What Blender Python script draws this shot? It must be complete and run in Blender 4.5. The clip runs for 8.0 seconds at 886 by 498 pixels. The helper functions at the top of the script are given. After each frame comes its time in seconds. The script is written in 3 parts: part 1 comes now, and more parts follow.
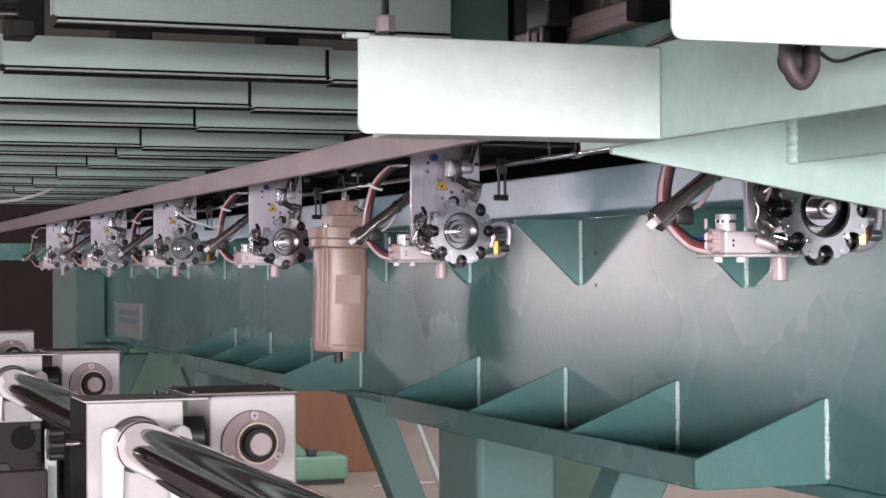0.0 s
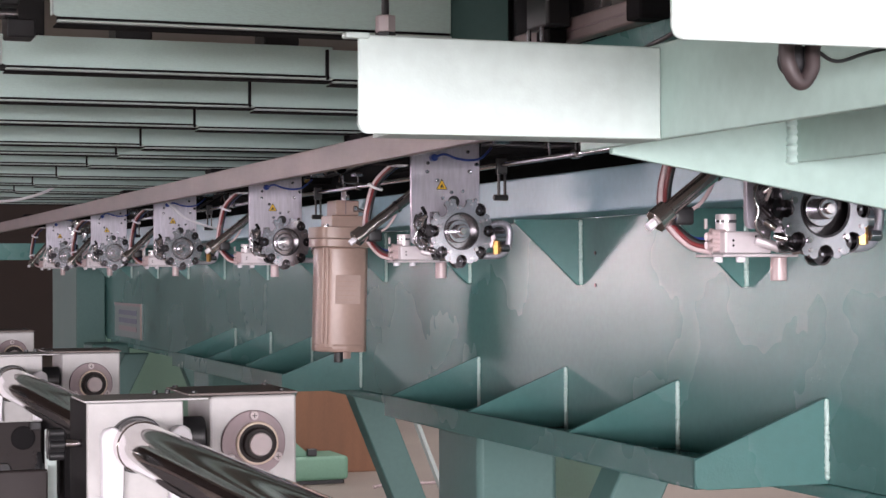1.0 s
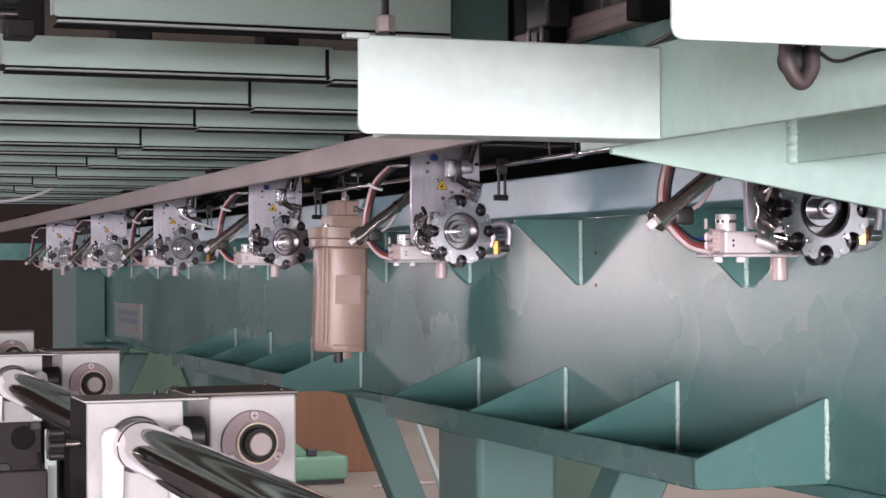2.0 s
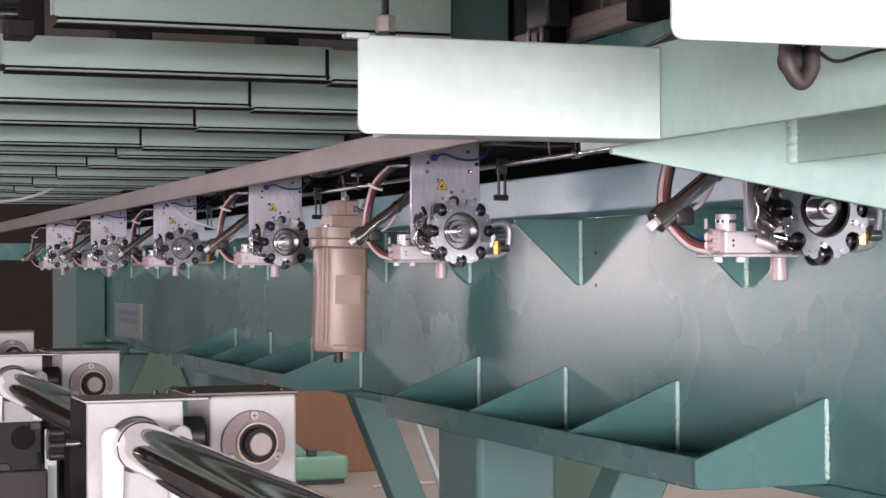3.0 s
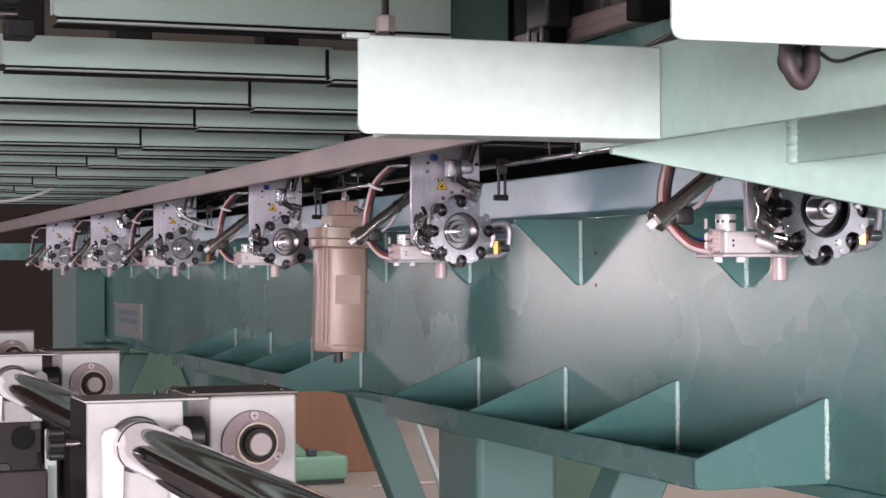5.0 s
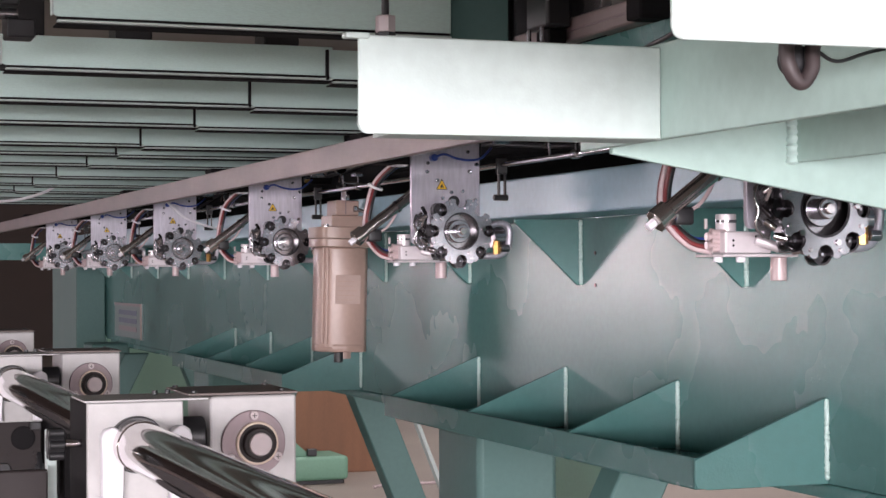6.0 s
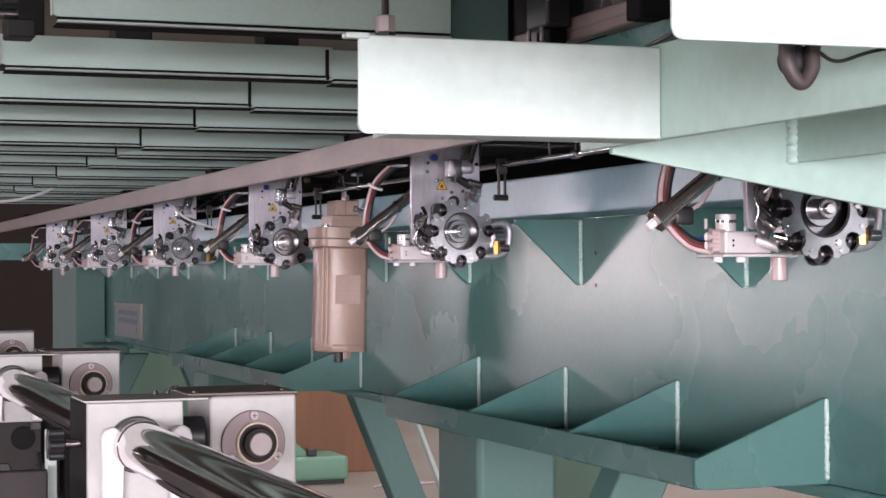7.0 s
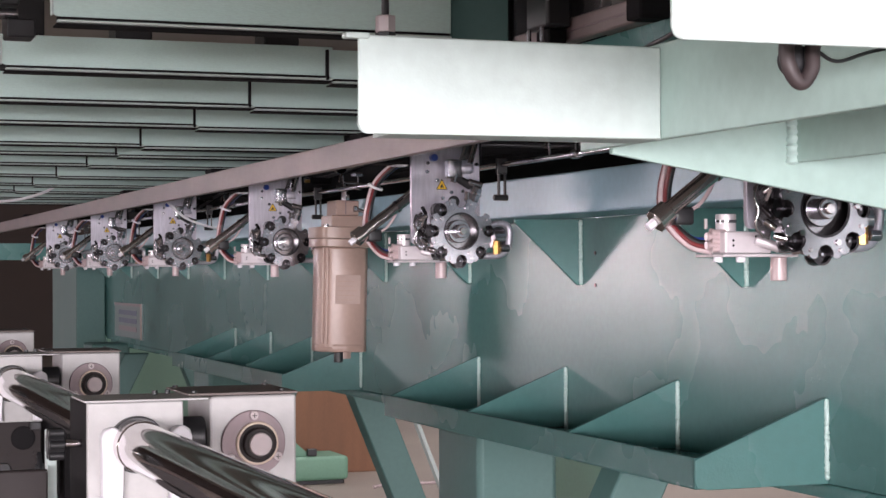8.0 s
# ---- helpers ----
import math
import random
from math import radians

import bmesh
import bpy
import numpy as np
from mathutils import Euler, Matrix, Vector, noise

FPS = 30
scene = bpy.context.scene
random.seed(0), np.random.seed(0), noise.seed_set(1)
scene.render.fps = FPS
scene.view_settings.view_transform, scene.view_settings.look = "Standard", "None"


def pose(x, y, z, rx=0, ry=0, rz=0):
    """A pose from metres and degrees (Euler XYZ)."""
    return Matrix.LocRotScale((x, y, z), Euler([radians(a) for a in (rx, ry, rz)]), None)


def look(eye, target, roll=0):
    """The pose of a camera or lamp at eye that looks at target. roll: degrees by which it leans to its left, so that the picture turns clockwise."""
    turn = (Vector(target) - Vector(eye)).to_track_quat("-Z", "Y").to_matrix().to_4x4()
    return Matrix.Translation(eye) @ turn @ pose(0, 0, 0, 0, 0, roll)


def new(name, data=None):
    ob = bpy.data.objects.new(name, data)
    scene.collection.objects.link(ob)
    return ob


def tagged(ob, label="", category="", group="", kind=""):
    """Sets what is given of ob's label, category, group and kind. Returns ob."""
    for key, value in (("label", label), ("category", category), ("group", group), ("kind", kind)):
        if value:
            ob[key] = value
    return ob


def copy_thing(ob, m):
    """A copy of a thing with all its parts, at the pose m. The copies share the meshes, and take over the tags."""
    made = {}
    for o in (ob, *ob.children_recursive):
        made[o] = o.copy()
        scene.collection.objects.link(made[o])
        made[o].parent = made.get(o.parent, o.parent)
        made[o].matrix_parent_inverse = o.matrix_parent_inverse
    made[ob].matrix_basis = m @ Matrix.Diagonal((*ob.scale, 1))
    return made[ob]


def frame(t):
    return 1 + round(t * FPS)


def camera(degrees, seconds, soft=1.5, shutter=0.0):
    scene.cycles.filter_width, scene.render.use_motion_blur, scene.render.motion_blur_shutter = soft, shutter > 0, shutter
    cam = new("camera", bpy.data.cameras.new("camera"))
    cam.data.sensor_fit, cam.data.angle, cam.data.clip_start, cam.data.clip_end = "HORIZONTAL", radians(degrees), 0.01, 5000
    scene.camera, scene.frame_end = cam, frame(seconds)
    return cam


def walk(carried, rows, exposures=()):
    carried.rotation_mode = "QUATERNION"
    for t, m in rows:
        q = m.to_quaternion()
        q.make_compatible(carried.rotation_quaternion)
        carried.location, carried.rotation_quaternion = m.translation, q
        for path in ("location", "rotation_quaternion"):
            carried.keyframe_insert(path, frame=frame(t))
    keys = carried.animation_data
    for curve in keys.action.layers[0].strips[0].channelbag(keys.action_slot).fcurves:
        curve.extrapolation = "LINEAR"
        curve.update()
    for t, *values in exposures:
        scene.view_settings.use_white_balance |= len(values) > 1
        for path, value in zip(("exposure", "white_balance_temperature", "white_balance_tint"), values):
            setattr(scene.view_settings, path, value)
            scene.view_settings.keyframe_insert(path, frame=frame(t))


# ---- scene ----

# x: towards the main beam, y: along the row of heads, z: up; floor at 0
H = 0.9                                   # height of the camera
TURN, TILT, LEAN = 20.3, 0.67, -0.28
cam = camera(27.94, 8.0, shutter=0.5)
EYE = (0.0, 0.0, H)
AIM = (math.sin(radians(TURN)), math.cos(radians(TURN)), H + math.tan(radians(TILT)))
walk(cam, [(0.0, look(EYE, AIM, LEAN)), (8.0, look(EYE, AIM, LEAN))], exposures=[(0.0, 0.12), (8.0, 0.12)])

# ---- light ----
world = bpy.data.worlds.new("hall_daylight")
world.use_nodes = True
scene.world = world
wn = world.node_tree.nodes
sky = wn.new("ShaderNodeTexSky")
sky.sky_type, sky.sun_disc, sky.sun_elevation, sky.sun_rotation = "NISHITA", False, radians(35), radians(200)
wn["Background"].inputs["Strength"].default_value = 0.1
world.node_tree.links.new(sky.outputs["Color"], wn["Background"].inputs["Color"])


def area(name, eye, target, w, h, watts, colour=(1, 1, 1)):
    lamp = bpy.data.lights.new(name, "AREA")
    lamp.shape, lamp.size, lamp.size_y, lamp.energy, lamp.color = "RECTANGLE", w, h, watts, colour
    ob = new(name, lamp)
    ob.matrix_world = look(eye, target)
    return ob


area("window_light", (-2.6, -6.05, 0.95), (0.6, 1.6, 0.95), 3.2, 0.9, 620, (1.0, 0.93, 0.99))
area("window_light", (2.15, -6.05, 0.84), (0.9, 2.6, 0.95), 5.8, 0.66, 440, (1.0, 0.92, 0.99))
area("window_light", (-5.9, 14.6, 1.05), (0.9, 2.0, 0.95), 2.2, 0.6, 175, (1.0, 0.86, 0.93))
area("window_light", (-5.9, 1.4, 1.3), (0.6, 1.4, 0.98), 1.8, 0.8, 120, (1.0, 0.92, 0.97))
area("tube_light", (-3.2, 4.0, 4.7), (-3.2, 4.0, 0.0), 0.6, 11.0, 50, (1.0, 0.95, 0.97))
area("tube_light", (0.5, -3.0, 4.7), (0.5, -3.0, 0.0), 9.0, 0.6, 110, (1.0, 0.95, 0.97))
area("tube_light", (3.8, 6.0, 4.7), (3.8, 6.0, 0.0), 0.6, 11.0, 260, (1.0, 0.95, 0.97))

# ---- materials ----


def material(name, base, rough=0.5, metal=0.0, vary=0.12, scale=6.0, bump=0.0, bump_scale=300.0, stretch=(1, 1, 1),
             fine=0.05, fine_scale=90.0, rough_vary=0.1, gloss=0.5):
    """Principled paint or metal with broad stains, fine grain and relief in object space."""
    m = bpy.data.materials.new(name)
    m.use_nodes = True
    n, l = m.node_tree.nodes, m.node_tree.links
    p = n["Principled BSDF"]
    p.inputs["Metallic"].default_value = metal
    p.inputs["Specular IOR Level"].default_value = gloss
    at = n.new("ShaderNodeNewGeometry")
    mp = n.new("ShaderNodeMapping")
    mp.inputs["Scale"].default_value = stretch
    l.new(at.outputs["Position"], mp.inputs["Vector"])

    def noise_node(sc, detail=4):
        t = n.new("ShaderNodeTexNoise")
        t.inputs["Scale"].default_value, t.inputs["Detail"].default_value = sc, detail
        l.new(mp.outputs["Vector"], t.inputs["Vector"])
        return t
    big, small = noise_node(scale), noise_node(fine_scale, 2)

    def spread(node, amount):
        r = n.new("ShaderNodeMapRange")
        r.inputs["From Min"].default_value, r.inputs["From Max"].default_value = 0.25, 0.75
        r.inputs["To Min"].default_value, r.inputs["To Max"].default_value = 1 - amount, 1 + amount
        l.new(node.outputs["Fac"], r.inputs["Value"])
        return r.outputs["Result"]
    mul = n.new("ShaderNodeMath")
    mul.operation = "MULTIPLY"
    l.new(spread(big, vary), mul.inputs[0])
    l.new(spread(small, fine), mul.inputs[1])
    sc = n.new("ShaderNodeVectorMath")
    sc.operation = "SCALE"
    sc.inputs[0].default_value = base
    l.new(mul.outputs[0], sc.inputs["Scale"])
    l.new(sc.outputs["Vector"], p.inputs["Base Color"])
    r = n.new("ShaderNodeMapRange")
    r.inputs["To Min"].default_value, r.inputs["To Max"].default_value = max(0.03, rough - rough_vary), rough + rough_vary
    l.new(big.outputs["Fac"], r.inputs["Value"])
    l.new(r.outputs["Result"], p.inputs["Roughness"])
    if bump:
        b = n.new("ShaderNodeBump")
        b.inputs["Strength"].default_value, b.inputs["Distance"].default_value = bump, 0.001
        t = noise_node(bump_scale, 2)
        l.new(t.outputs["Fac"], b.inputs["Height"])
        l.new(b.outputs["Normal"], p.inputs["Normal"])
    return m


GREEN = material("green_paint", (0.082, 0.200, 0.188), 0.27, vary=0.09, scale=3, bump=0.2, bump_scale=330, rough_vary=0.05)
GREEN_LEG = material("satin_green_paint", (0.075, 0.155, 0.143), 0.55, vary=0.08, scale=3, bump=0.15)
PALE_EDGE = material("pale_green_edge", (0.50, 0.58, 0.55), 0.35, vary=0.12, scale=12)
GREEN_TABLE = material("green_table_paint", (0.50, 0.655, 0.61), 0.34, vary=0.09, scale=3, stretch=(0.5, 1, 2), bump=0.25, bump_scale=420, fine=0.05, fine_scale=420)
GREEN_PALE = material("lit_pale_green_paint", (0.54, 0.63, 0.60), 0.4, vary=0.05, scale=4, bump=0.1, bump_scale=500)
GREEN_FRAME = material("frame_green_paint", (0.39, 0.53, 0.48), 0.4, vary=0.05, scale=4, bump=0.1, bump_scale=500)
GREEN_LIGHT = material("light_green_panel", (0.17, 0.33, 0.235), 0.5, vary=0.08, scale=2)
WELD = material("painted_weld", (0.48, 0.62, 0.58), 0.35, bump=0.8, bump_scale=160)
BLUE_STEEL = material("blue_grey_paint", (0.30, 0.46, 0.54), 0.33, vary=0.10, scale=5, bump=0.2)
ALU = material("brushed_aluminium", (0.56, 0.54, 0.60), 0.42, 0.75, vary=0.08, scale=14, stretch=(1, 1, 0.15), bump=0.15, bump_scale=500, fine=0.12, fine_scale=260)
ALU_BRIGHT = material("milled_aluminium", (0.66, 0.61, 0.63), 0.42, 0.25, vary=0.06)
RAIL = material("ground_steel_rail", (0.235, 0.185, 0.18), 0.36, 0.25, vary=0.35, scale=11, stretch=(1, 0.5, 1), bump=0.1)
STEEL = material("polished_steel", (0.36, 0.355, 0.38), 0.20, 0.95, vary=0.10, scale=30, fine=0.08)
BLACKENED = material("blackened_chrome", (0.035, 0.032, 0.035), 0.2, 0.9, vary=0.2, scale=40)
STEEL_DARK = material("dark_steel", (0.32, 0.305, 0.32), 0.2, 0.9, vary=0.2, scale=40)
CHROME = material("chrome", (0.52, 0.49, 0.50), 0.09, 1.0, vary=0.05, rough_vary=0.03)
ROLLER = material("hard_chromed_roller", (0.50, 0.46, 0.455), 0.07, 1.0, vary=0.04, scale=25, stretch=(1, 0.1, 1), rough_vary=0.02)
BRONZE = material("stainless_tube", (0.50, 0.45, 0.43), 0.17, 0.95, vary=0.12, scale=20, stretch=(1, 1, 1))
GROMMET = material("brown_rubber", (0.05, 0.037, 0.037), 0.5, vary=0.15, scale=60)
BLACK = material("black_plastic", (0.018, 0.018, 0.02), 0.4, vary=0.2, scale=20)
SHADE = material("black_backing_shade", (0.006, 0.006, 0.007), 0.8, vary=0.3, scale=8, gloss=0.15)
DULL = material("dull_zinc", (0.46, 0.40, 0.40), 0.5, 0.2, vary=0.1, scale=40)
DARK = material("dark_machinery_and_edge_shade", (0.011, 0.010, 0.011), 0.8, vary=0.3, scale=8, gloss=0.15)
WHITE = material("white_powder_coat", (0.45, 0.44, 0.435), 0.45, vary=0.05, scale=8, bump=0.1)
MAUVE = material("grey_anodised_flange", (0.22, 0.165, 0.175), 0.45, 0.1, vary=0.12, scale=30)
COVER = material("brown_grey_sheet", (0.16, 0.13, 0.12), 0.5, vary=0.12, scale=15)
GUNMETAL = material("mauve_gunmetal", (0.026, 0.020, 0.020), 0.6, 0.0, vary=0.15, scale=15, gloss=0.3)
MOTOR = material("beige_motor_enamel", (0.40, 0.28, 0.235), 0.36, 0.0, vary=0.06, scale=9)
RED = material("red_hose", (0.15, 0.018, 0.02), 0.3, vary=0.2, scale=40)
BLUE = material("blue_hose", (0.03, 0.07, 0.34), 0.3, vary=0.2, scale=40)
NAVY = material("navy_print", (0.05, 0.06, 0.12), 0.5, vary=0.1, scale=20)
CLEAR = material("milky_hose", (0.55, 0.44, 0.45), 0.25, vary=0.1, scale=40)
NYLON = material("white_nylon", (0.78, 0.76, 0.80), 0.4, vary=0.05)
PINK = material("pink_tinted_tube", (0.46, 0.36, 0.36), 0.3, 0.0, vary=0.08, scale=30)
BRASS = material("brass", (0.50, 0.29, 0.09), 0.34, 0.9, vary=0.1, scale=30)
YELLOW = material("yellow_sticker", (0.80, 0.50, 0.03), 0.5, vary=0.05)
WOOD = material("brown_board", (0.24, 0.11, 0.058), 0.6, vary=0.15, scale=3, stretch=(6, 6, 0.6), fine=0.1)
FLOOR = material("beige_concrete", (0.34, 0.285, 0.25), 0.6, vary=0.15, scale=1.2, bump=0.15, bump_scale=60)
PLASTER = material("hall_plaster", (0.22, 0.20, 0.19), 0.8, vary=0.08, scale=0.7, bump=0.2, bump_scale=40)
BROWN_WALL = material("dark_brown_wall", (0.075, 0.05, 0.042), 0.7, vary=0.2, scale=0.8)
CREAM = material("cream_board", (0.32, 0.275, 0.245), 0.6, vary=0.08, scale=2)
CREAM_RING = material("cream_seal_ring", (0.62, 0.50, 0.40), 0.45, vary=0.06, scale=30)
PLATE = material("grey_name_plate", (0.12, 0.17, 0.17), 0.4, 0.3, vary=0.1, scale=20)
PLATE_BRIGHT = material("pale_plate", (0.41, 0.30, 0.26), 0.4, 0.0, vary=0.05, scale=20)

# ---- building helpers ----


def part(name, bm, mat, parent=None, label="", smooth=True):
    """Links a bmesh as one mesh object under a thing or under a part."""
    bmesh.ops.recalc_face_normals(bm, faces=bm.faces)
    if smooth:
        size = {f: f.calc_area() for f in bm.faces}
        for f in bm.faces:
            f.smooth = True
        for e in bm.edges:
            if len(e.link_faces) == 2:
                a, b = sorted(size[f] for f in e.link_faces)
                turn = e.calc_face_angle(0.0)
                e.smooth = not (turn > radians(50) or (turn > radians(4) and b > 8 * a))
    me = bpy.data.meshes.new(name)
    bm.to_mesh(me)
    bm.free()
    me.materials.append(mat)
    ob = new(name, me)
    ob.parent = parent
    return tagged(ob, label) if label else ob


def box(a, b, bevel=0.0, bm=None, seg=2):
    """A box from corner a to corner b."""
    bm = bm or bmesh.new()
    c = [(p + q) / 2 for p, q in zip(a, b)]
    s = [abs(q - p) for p, q in zip(a, b)]
    made = bmesh.ops.create_cube(bm, size=1, matrix=Matrix.Translation(c) @ Matrix.Diagonal((*s, 1)))
    if bevel:
        edges = list({e for v in made["verts"] for e in v.link_edges})
        bmesh.ops.bevel(bm, geom=edges, offset=bevel, segments=seg, profile=0.5, affect="EDGES")
    return bm


def rod(p, q, r, r2=None, seg=24, bm=None, bevel=0.0):
    """A round bar from p to q."""
    bm = bm or bmesh.new()
    p, q = Vector(p), Vector(q)
    turn = (q - p).to_track_quat("Z", "Y").to_matrix().to_4x4()
    made = bmesh.ops.create_cone(bm, cap_ends=True, segments=seg, radius1=r, radius2=r if r2 is None else r2,
                                 depth=(q - p).length, matrix=Matrix.Translation((p + q) / 2) @ turn)
    if bevel:
        edges = [e for e in {e for v in made["verts"] for e in v.link_edges} if max(len(f.verts) for f in e.link_faces) > 4]
        bmesh.ops.bevel(bm, geom=edges, offset=bevel, segments=2, profile=0.5, affect="EDGES")
    return bm


def prism(pts, axis, t0, t1, bevel=0.0, bm=None):
    """A plate: the outline pts, extruded along axis from t0 to t1. pts are (x, z) for y, (y, z) for x, (x, y) for z."""
    bm = bm or bmesh.new()

    def place(p, t):
        return {"x": (t, p[0], p[1]), "y": (p[0], t, p[1]), "z": (p[0], p[1], t)}[axis]
    a = [bm.verts.new(place(p, t0)) for p in pts]
    b = [bm.verts.new(place(p, t1)) for p in pts]
    faces = [bm.faces.new(a), bm.faces.new(b[::-1])]
    faces += [bm.faces.new((a[i], b[i], b[(i + 1) % len(a)], a[(i + 1) % len(a)])) for i in range(len(a))]
    if bevel:
        edges = [e for f in faces[:2] for e in f.edges]
        bmesh.ops.bevel(bm, geom=edges, offset=bevel, segments=2, profile=0.5, affect="EDGES")
    return bm


def smooth_path(pts, n=8):
    """Points along a Catmull-Rom curve."""
    pts = [Vector(p) for p in pts]
    ext = [2 * pts[0] - pts[1], *pts, 2 * pts[-1] - pts[-2]]
    out = []
    for i in range(1, len(ext) - 2):
        a, b, c, d = ext[i - 1:i + 3]
        for k in range(n):
            t = k / n
            out.append(0.5 * (2 * b + (c - a) * t + (2 * a - 5 * b + 4 * c - d) * t * t + (3 * b - a - 3 * c + d) * t ** 3))
    return out + [pts[-1]]


def hose(pts, r, seg=8, n=8, bm=None):
    """A bent tube along the points."""
    bm = bm or bmesh.new()
    path = smooth_path(pts, n)
    side = Vector((0.3, 1, 0.2))
    rings = []
    for i, p in enumerate(path):
        d = (path[min(i + 1, len(path) - 1)] - path[max(i - 1, 0)]).normalized()
        side = (side - d * side.dot(d)).normalized()
        up = d.cross(side)
        rings.append([bm.verts.new(p + r * (math.cos(k * math.tau / seg) * side + math.sin(k * math.tau / seg) * up)) for k in range(seg)])
    for a, b in zip(rings, rings[1:]):
        for k in range(seg):
            bm.faces.new((a[k], a[(k + 1) % seg], b[(k + 1) % seg], b[k]))
    bm.faces.new(rings[0][::-1])
    bm.faces.new(rings[-1])
    return bm


def rounded(x0, z0, x1, z1, r, corners=(1, 1, 1, 1), n=5):
    """A rectangle's outline with rounded corners: (x0,z0), (x1,z0), (x1,z1), (x0,z1)."""
    out = []
    for (cx, cz, a0), on in zip(((x0 + r, z0 + r, 180), (x1 - r, z0 + r, 270), (x1 - r, z1 - r, 0), (x0 + r, z1 - r, 90)), corners):
        if on:
            out += [(cx + r * math.cos(radians(a0 + 90 * k / n)), cz + r * math.sin(radians(a0 + 90 * k / n))) for k in range(n + 1)]
        else:
            out.append((cx + r * (1 if a0 in (270, 0) else -1), cz + r * (1 if a0 in (0, 90) else -1)))
    return out


def empty(name, at, label, category, group="", kind=""):
    ob = new(name)
    ob.location = at
    ob.empty_display_size = 0.05
    return tagged(ob, label, category, group, kind)


# ---- hall ----
def hall():
    tagged(part("floor", box((-6, -6.1, -0.1), (7, 21, 0)), FLOOR), "beige sealed concrete factory floor", "floor", kind="structure")
    tagged(part("ceiling", box((-6.2, -6.3, 5), (7.2, 21.2, 5.2)), PLASTER), "pale plain hall ceiling", "ceiling", kind="structure")
    tagged(part("wall_far", box((-6, 21, 0), (7, 21.2, 5)), BROWN_WALL), "dark brown far wall of the hall", "wall", kind="structure")
    tagged(part("wall_side", box((7, -6.1, 0), (7.2, 21, 5)), PLASTER), "plain plaster side wall of the hall", "wall", kind="structure")
    bm = box((-6.2, -6.1, 1.75), (-6, 21, 5))
    box((-6.2, -6.1, 0), (-6, 21, 0.55), bm=bm)
    box((-6.2, -6.1, 0.55), (-6, 0.45, 1.75), bm=bm)
    box((-6.2, 0.45, 0.55), (-6, 2.35, 0.88), bm=bm)
    box((-6.2, 2.35, 0.55), (-6, 13.3, 1.75), bm=bm)
    box((-6.2, 15.9, 0.55), (-6, 21, 1.75), bm=bm)
    tagged(part("wall_door_side", bm, PLASTER), "plain plaster wall with two wide windows", "wall", kind="structure")
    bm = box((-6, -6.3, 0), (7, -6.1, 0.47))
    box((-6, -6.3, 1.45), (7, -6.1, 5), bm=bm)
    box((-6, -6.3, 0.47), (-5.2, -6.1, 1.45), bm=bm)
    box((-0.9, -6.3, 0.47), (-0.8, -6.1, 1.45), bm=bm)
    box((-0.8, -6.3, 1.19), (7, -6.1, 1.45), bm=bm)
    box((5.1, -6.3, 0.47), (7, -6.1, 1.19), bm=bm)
    tagged(part("wall_behind", bm, PLASTER), "unseen plain plaster wall with two openings for added lights", "wall", kind="structure")


hall()


# ---- main beam with its trays ----
XW = 1.22        # face of the main beam's web
XB = 1.10        # face of the upper box beam


def main_beam():
    beam = empty("main_beam", (XW, 4.0, 0.63), "green painted steel main beam of the machine", "machine frame", kind="structure")
    inv = Matrix.Translation(beam.location).inverted()

    def put(name, bm, mat, label=""):
        bm.transform(inv)
        return part(name, bm, mat, beam, label)
    put("web", prism(rounded(-1.0, 0.63, 7.3, 1.0, 0.1, (0, 1, 0, 0)), "x", XW, XW + 0.012, 0.002), GREEN)
    put("bottom_flange", box((XW - 0.004, -1.0, 0.612), (XW + 0.2, 7.1, 0.63), 0.003), GREEN)
    put("upper_beam", box((XB, -1.0, H + 0.083), (XW + 0.15, 7.4, H + 0.145), 0.0025), BLUE_STEEL, "blue-grey steel box beam")
    put("back_plate", box((XW + 0.02, -1.0, H + 0.155), (XW + 0.04, 7.4, H + 0.5)), SHADE, "black sheet standing in for the shaded inside of the machine")
    for k in range(11):
        y = (2.113, 2.645)[k] if k < 2 else 1.645 + 0.5 * k + 0.5
        pts = [(XW, H + 0.081), (XB + 0.002, H + 0.081), (XB + 0.002, H + 0.076), (XW - 0.008, H - 0.026), (XW, H - 0.026)]
        put("gusset", prism(pts, "y", y, y + 0.006, 0.001), GREEN)
        weld(put, (XW - 0.003, y - 0.002, H - 0.026), (XW - 0.003, y - 0.002, H + 0.08))
    for y, z in ((2.593, 0.926), (2.593, 0.874)):
        put("hole", rod((XW - 0.0015, y, z), (XW + 0.001, y, z), 0.003, seg=10), BLACK, "small dark drilled hole")
    return beam


def weld(put, p, q, r=0.0035):
    """A rippled bead, one swollen string."""
    bm = bmesh.new()
    p, q = Vector(p), Vector(q)
    n = max(6, int((q - p).length / 0.0022))
    rnd = random.Random(int(p.y * 1000) + int(p.z * 1000))
    rings = []
    for i in range(n + 1):
        s = r * (0.75 + 0.35 * abs(math.sin(i * 1.15)) + rnd.uniform(-0.12, 0.12)) * (0.5 if i in (0, n) else 1)
        c = p.lerp(q, i / n) + Vector((rnd.uniform(-1, 1), rnd.uniform(-1, 1), 0)) * 0.0005
        rings.append([bm.verts.new(c + s * Vector((math.cos(k * math.tau / 8), math.sin(k * math.tau / 8), 0))) for k in range(8)])
    for a, b in zip(rings, rings[1:]):
        for k in range(8):
            bm.faces.new((a[k], a[(k + 1) % 8], b[(k + 1) % 8], b[k]))
    bm.faces.new(rings[0][::-1])
    bm.faces.new(rings[-1])
    return put("weld_bead", bm, WELD)


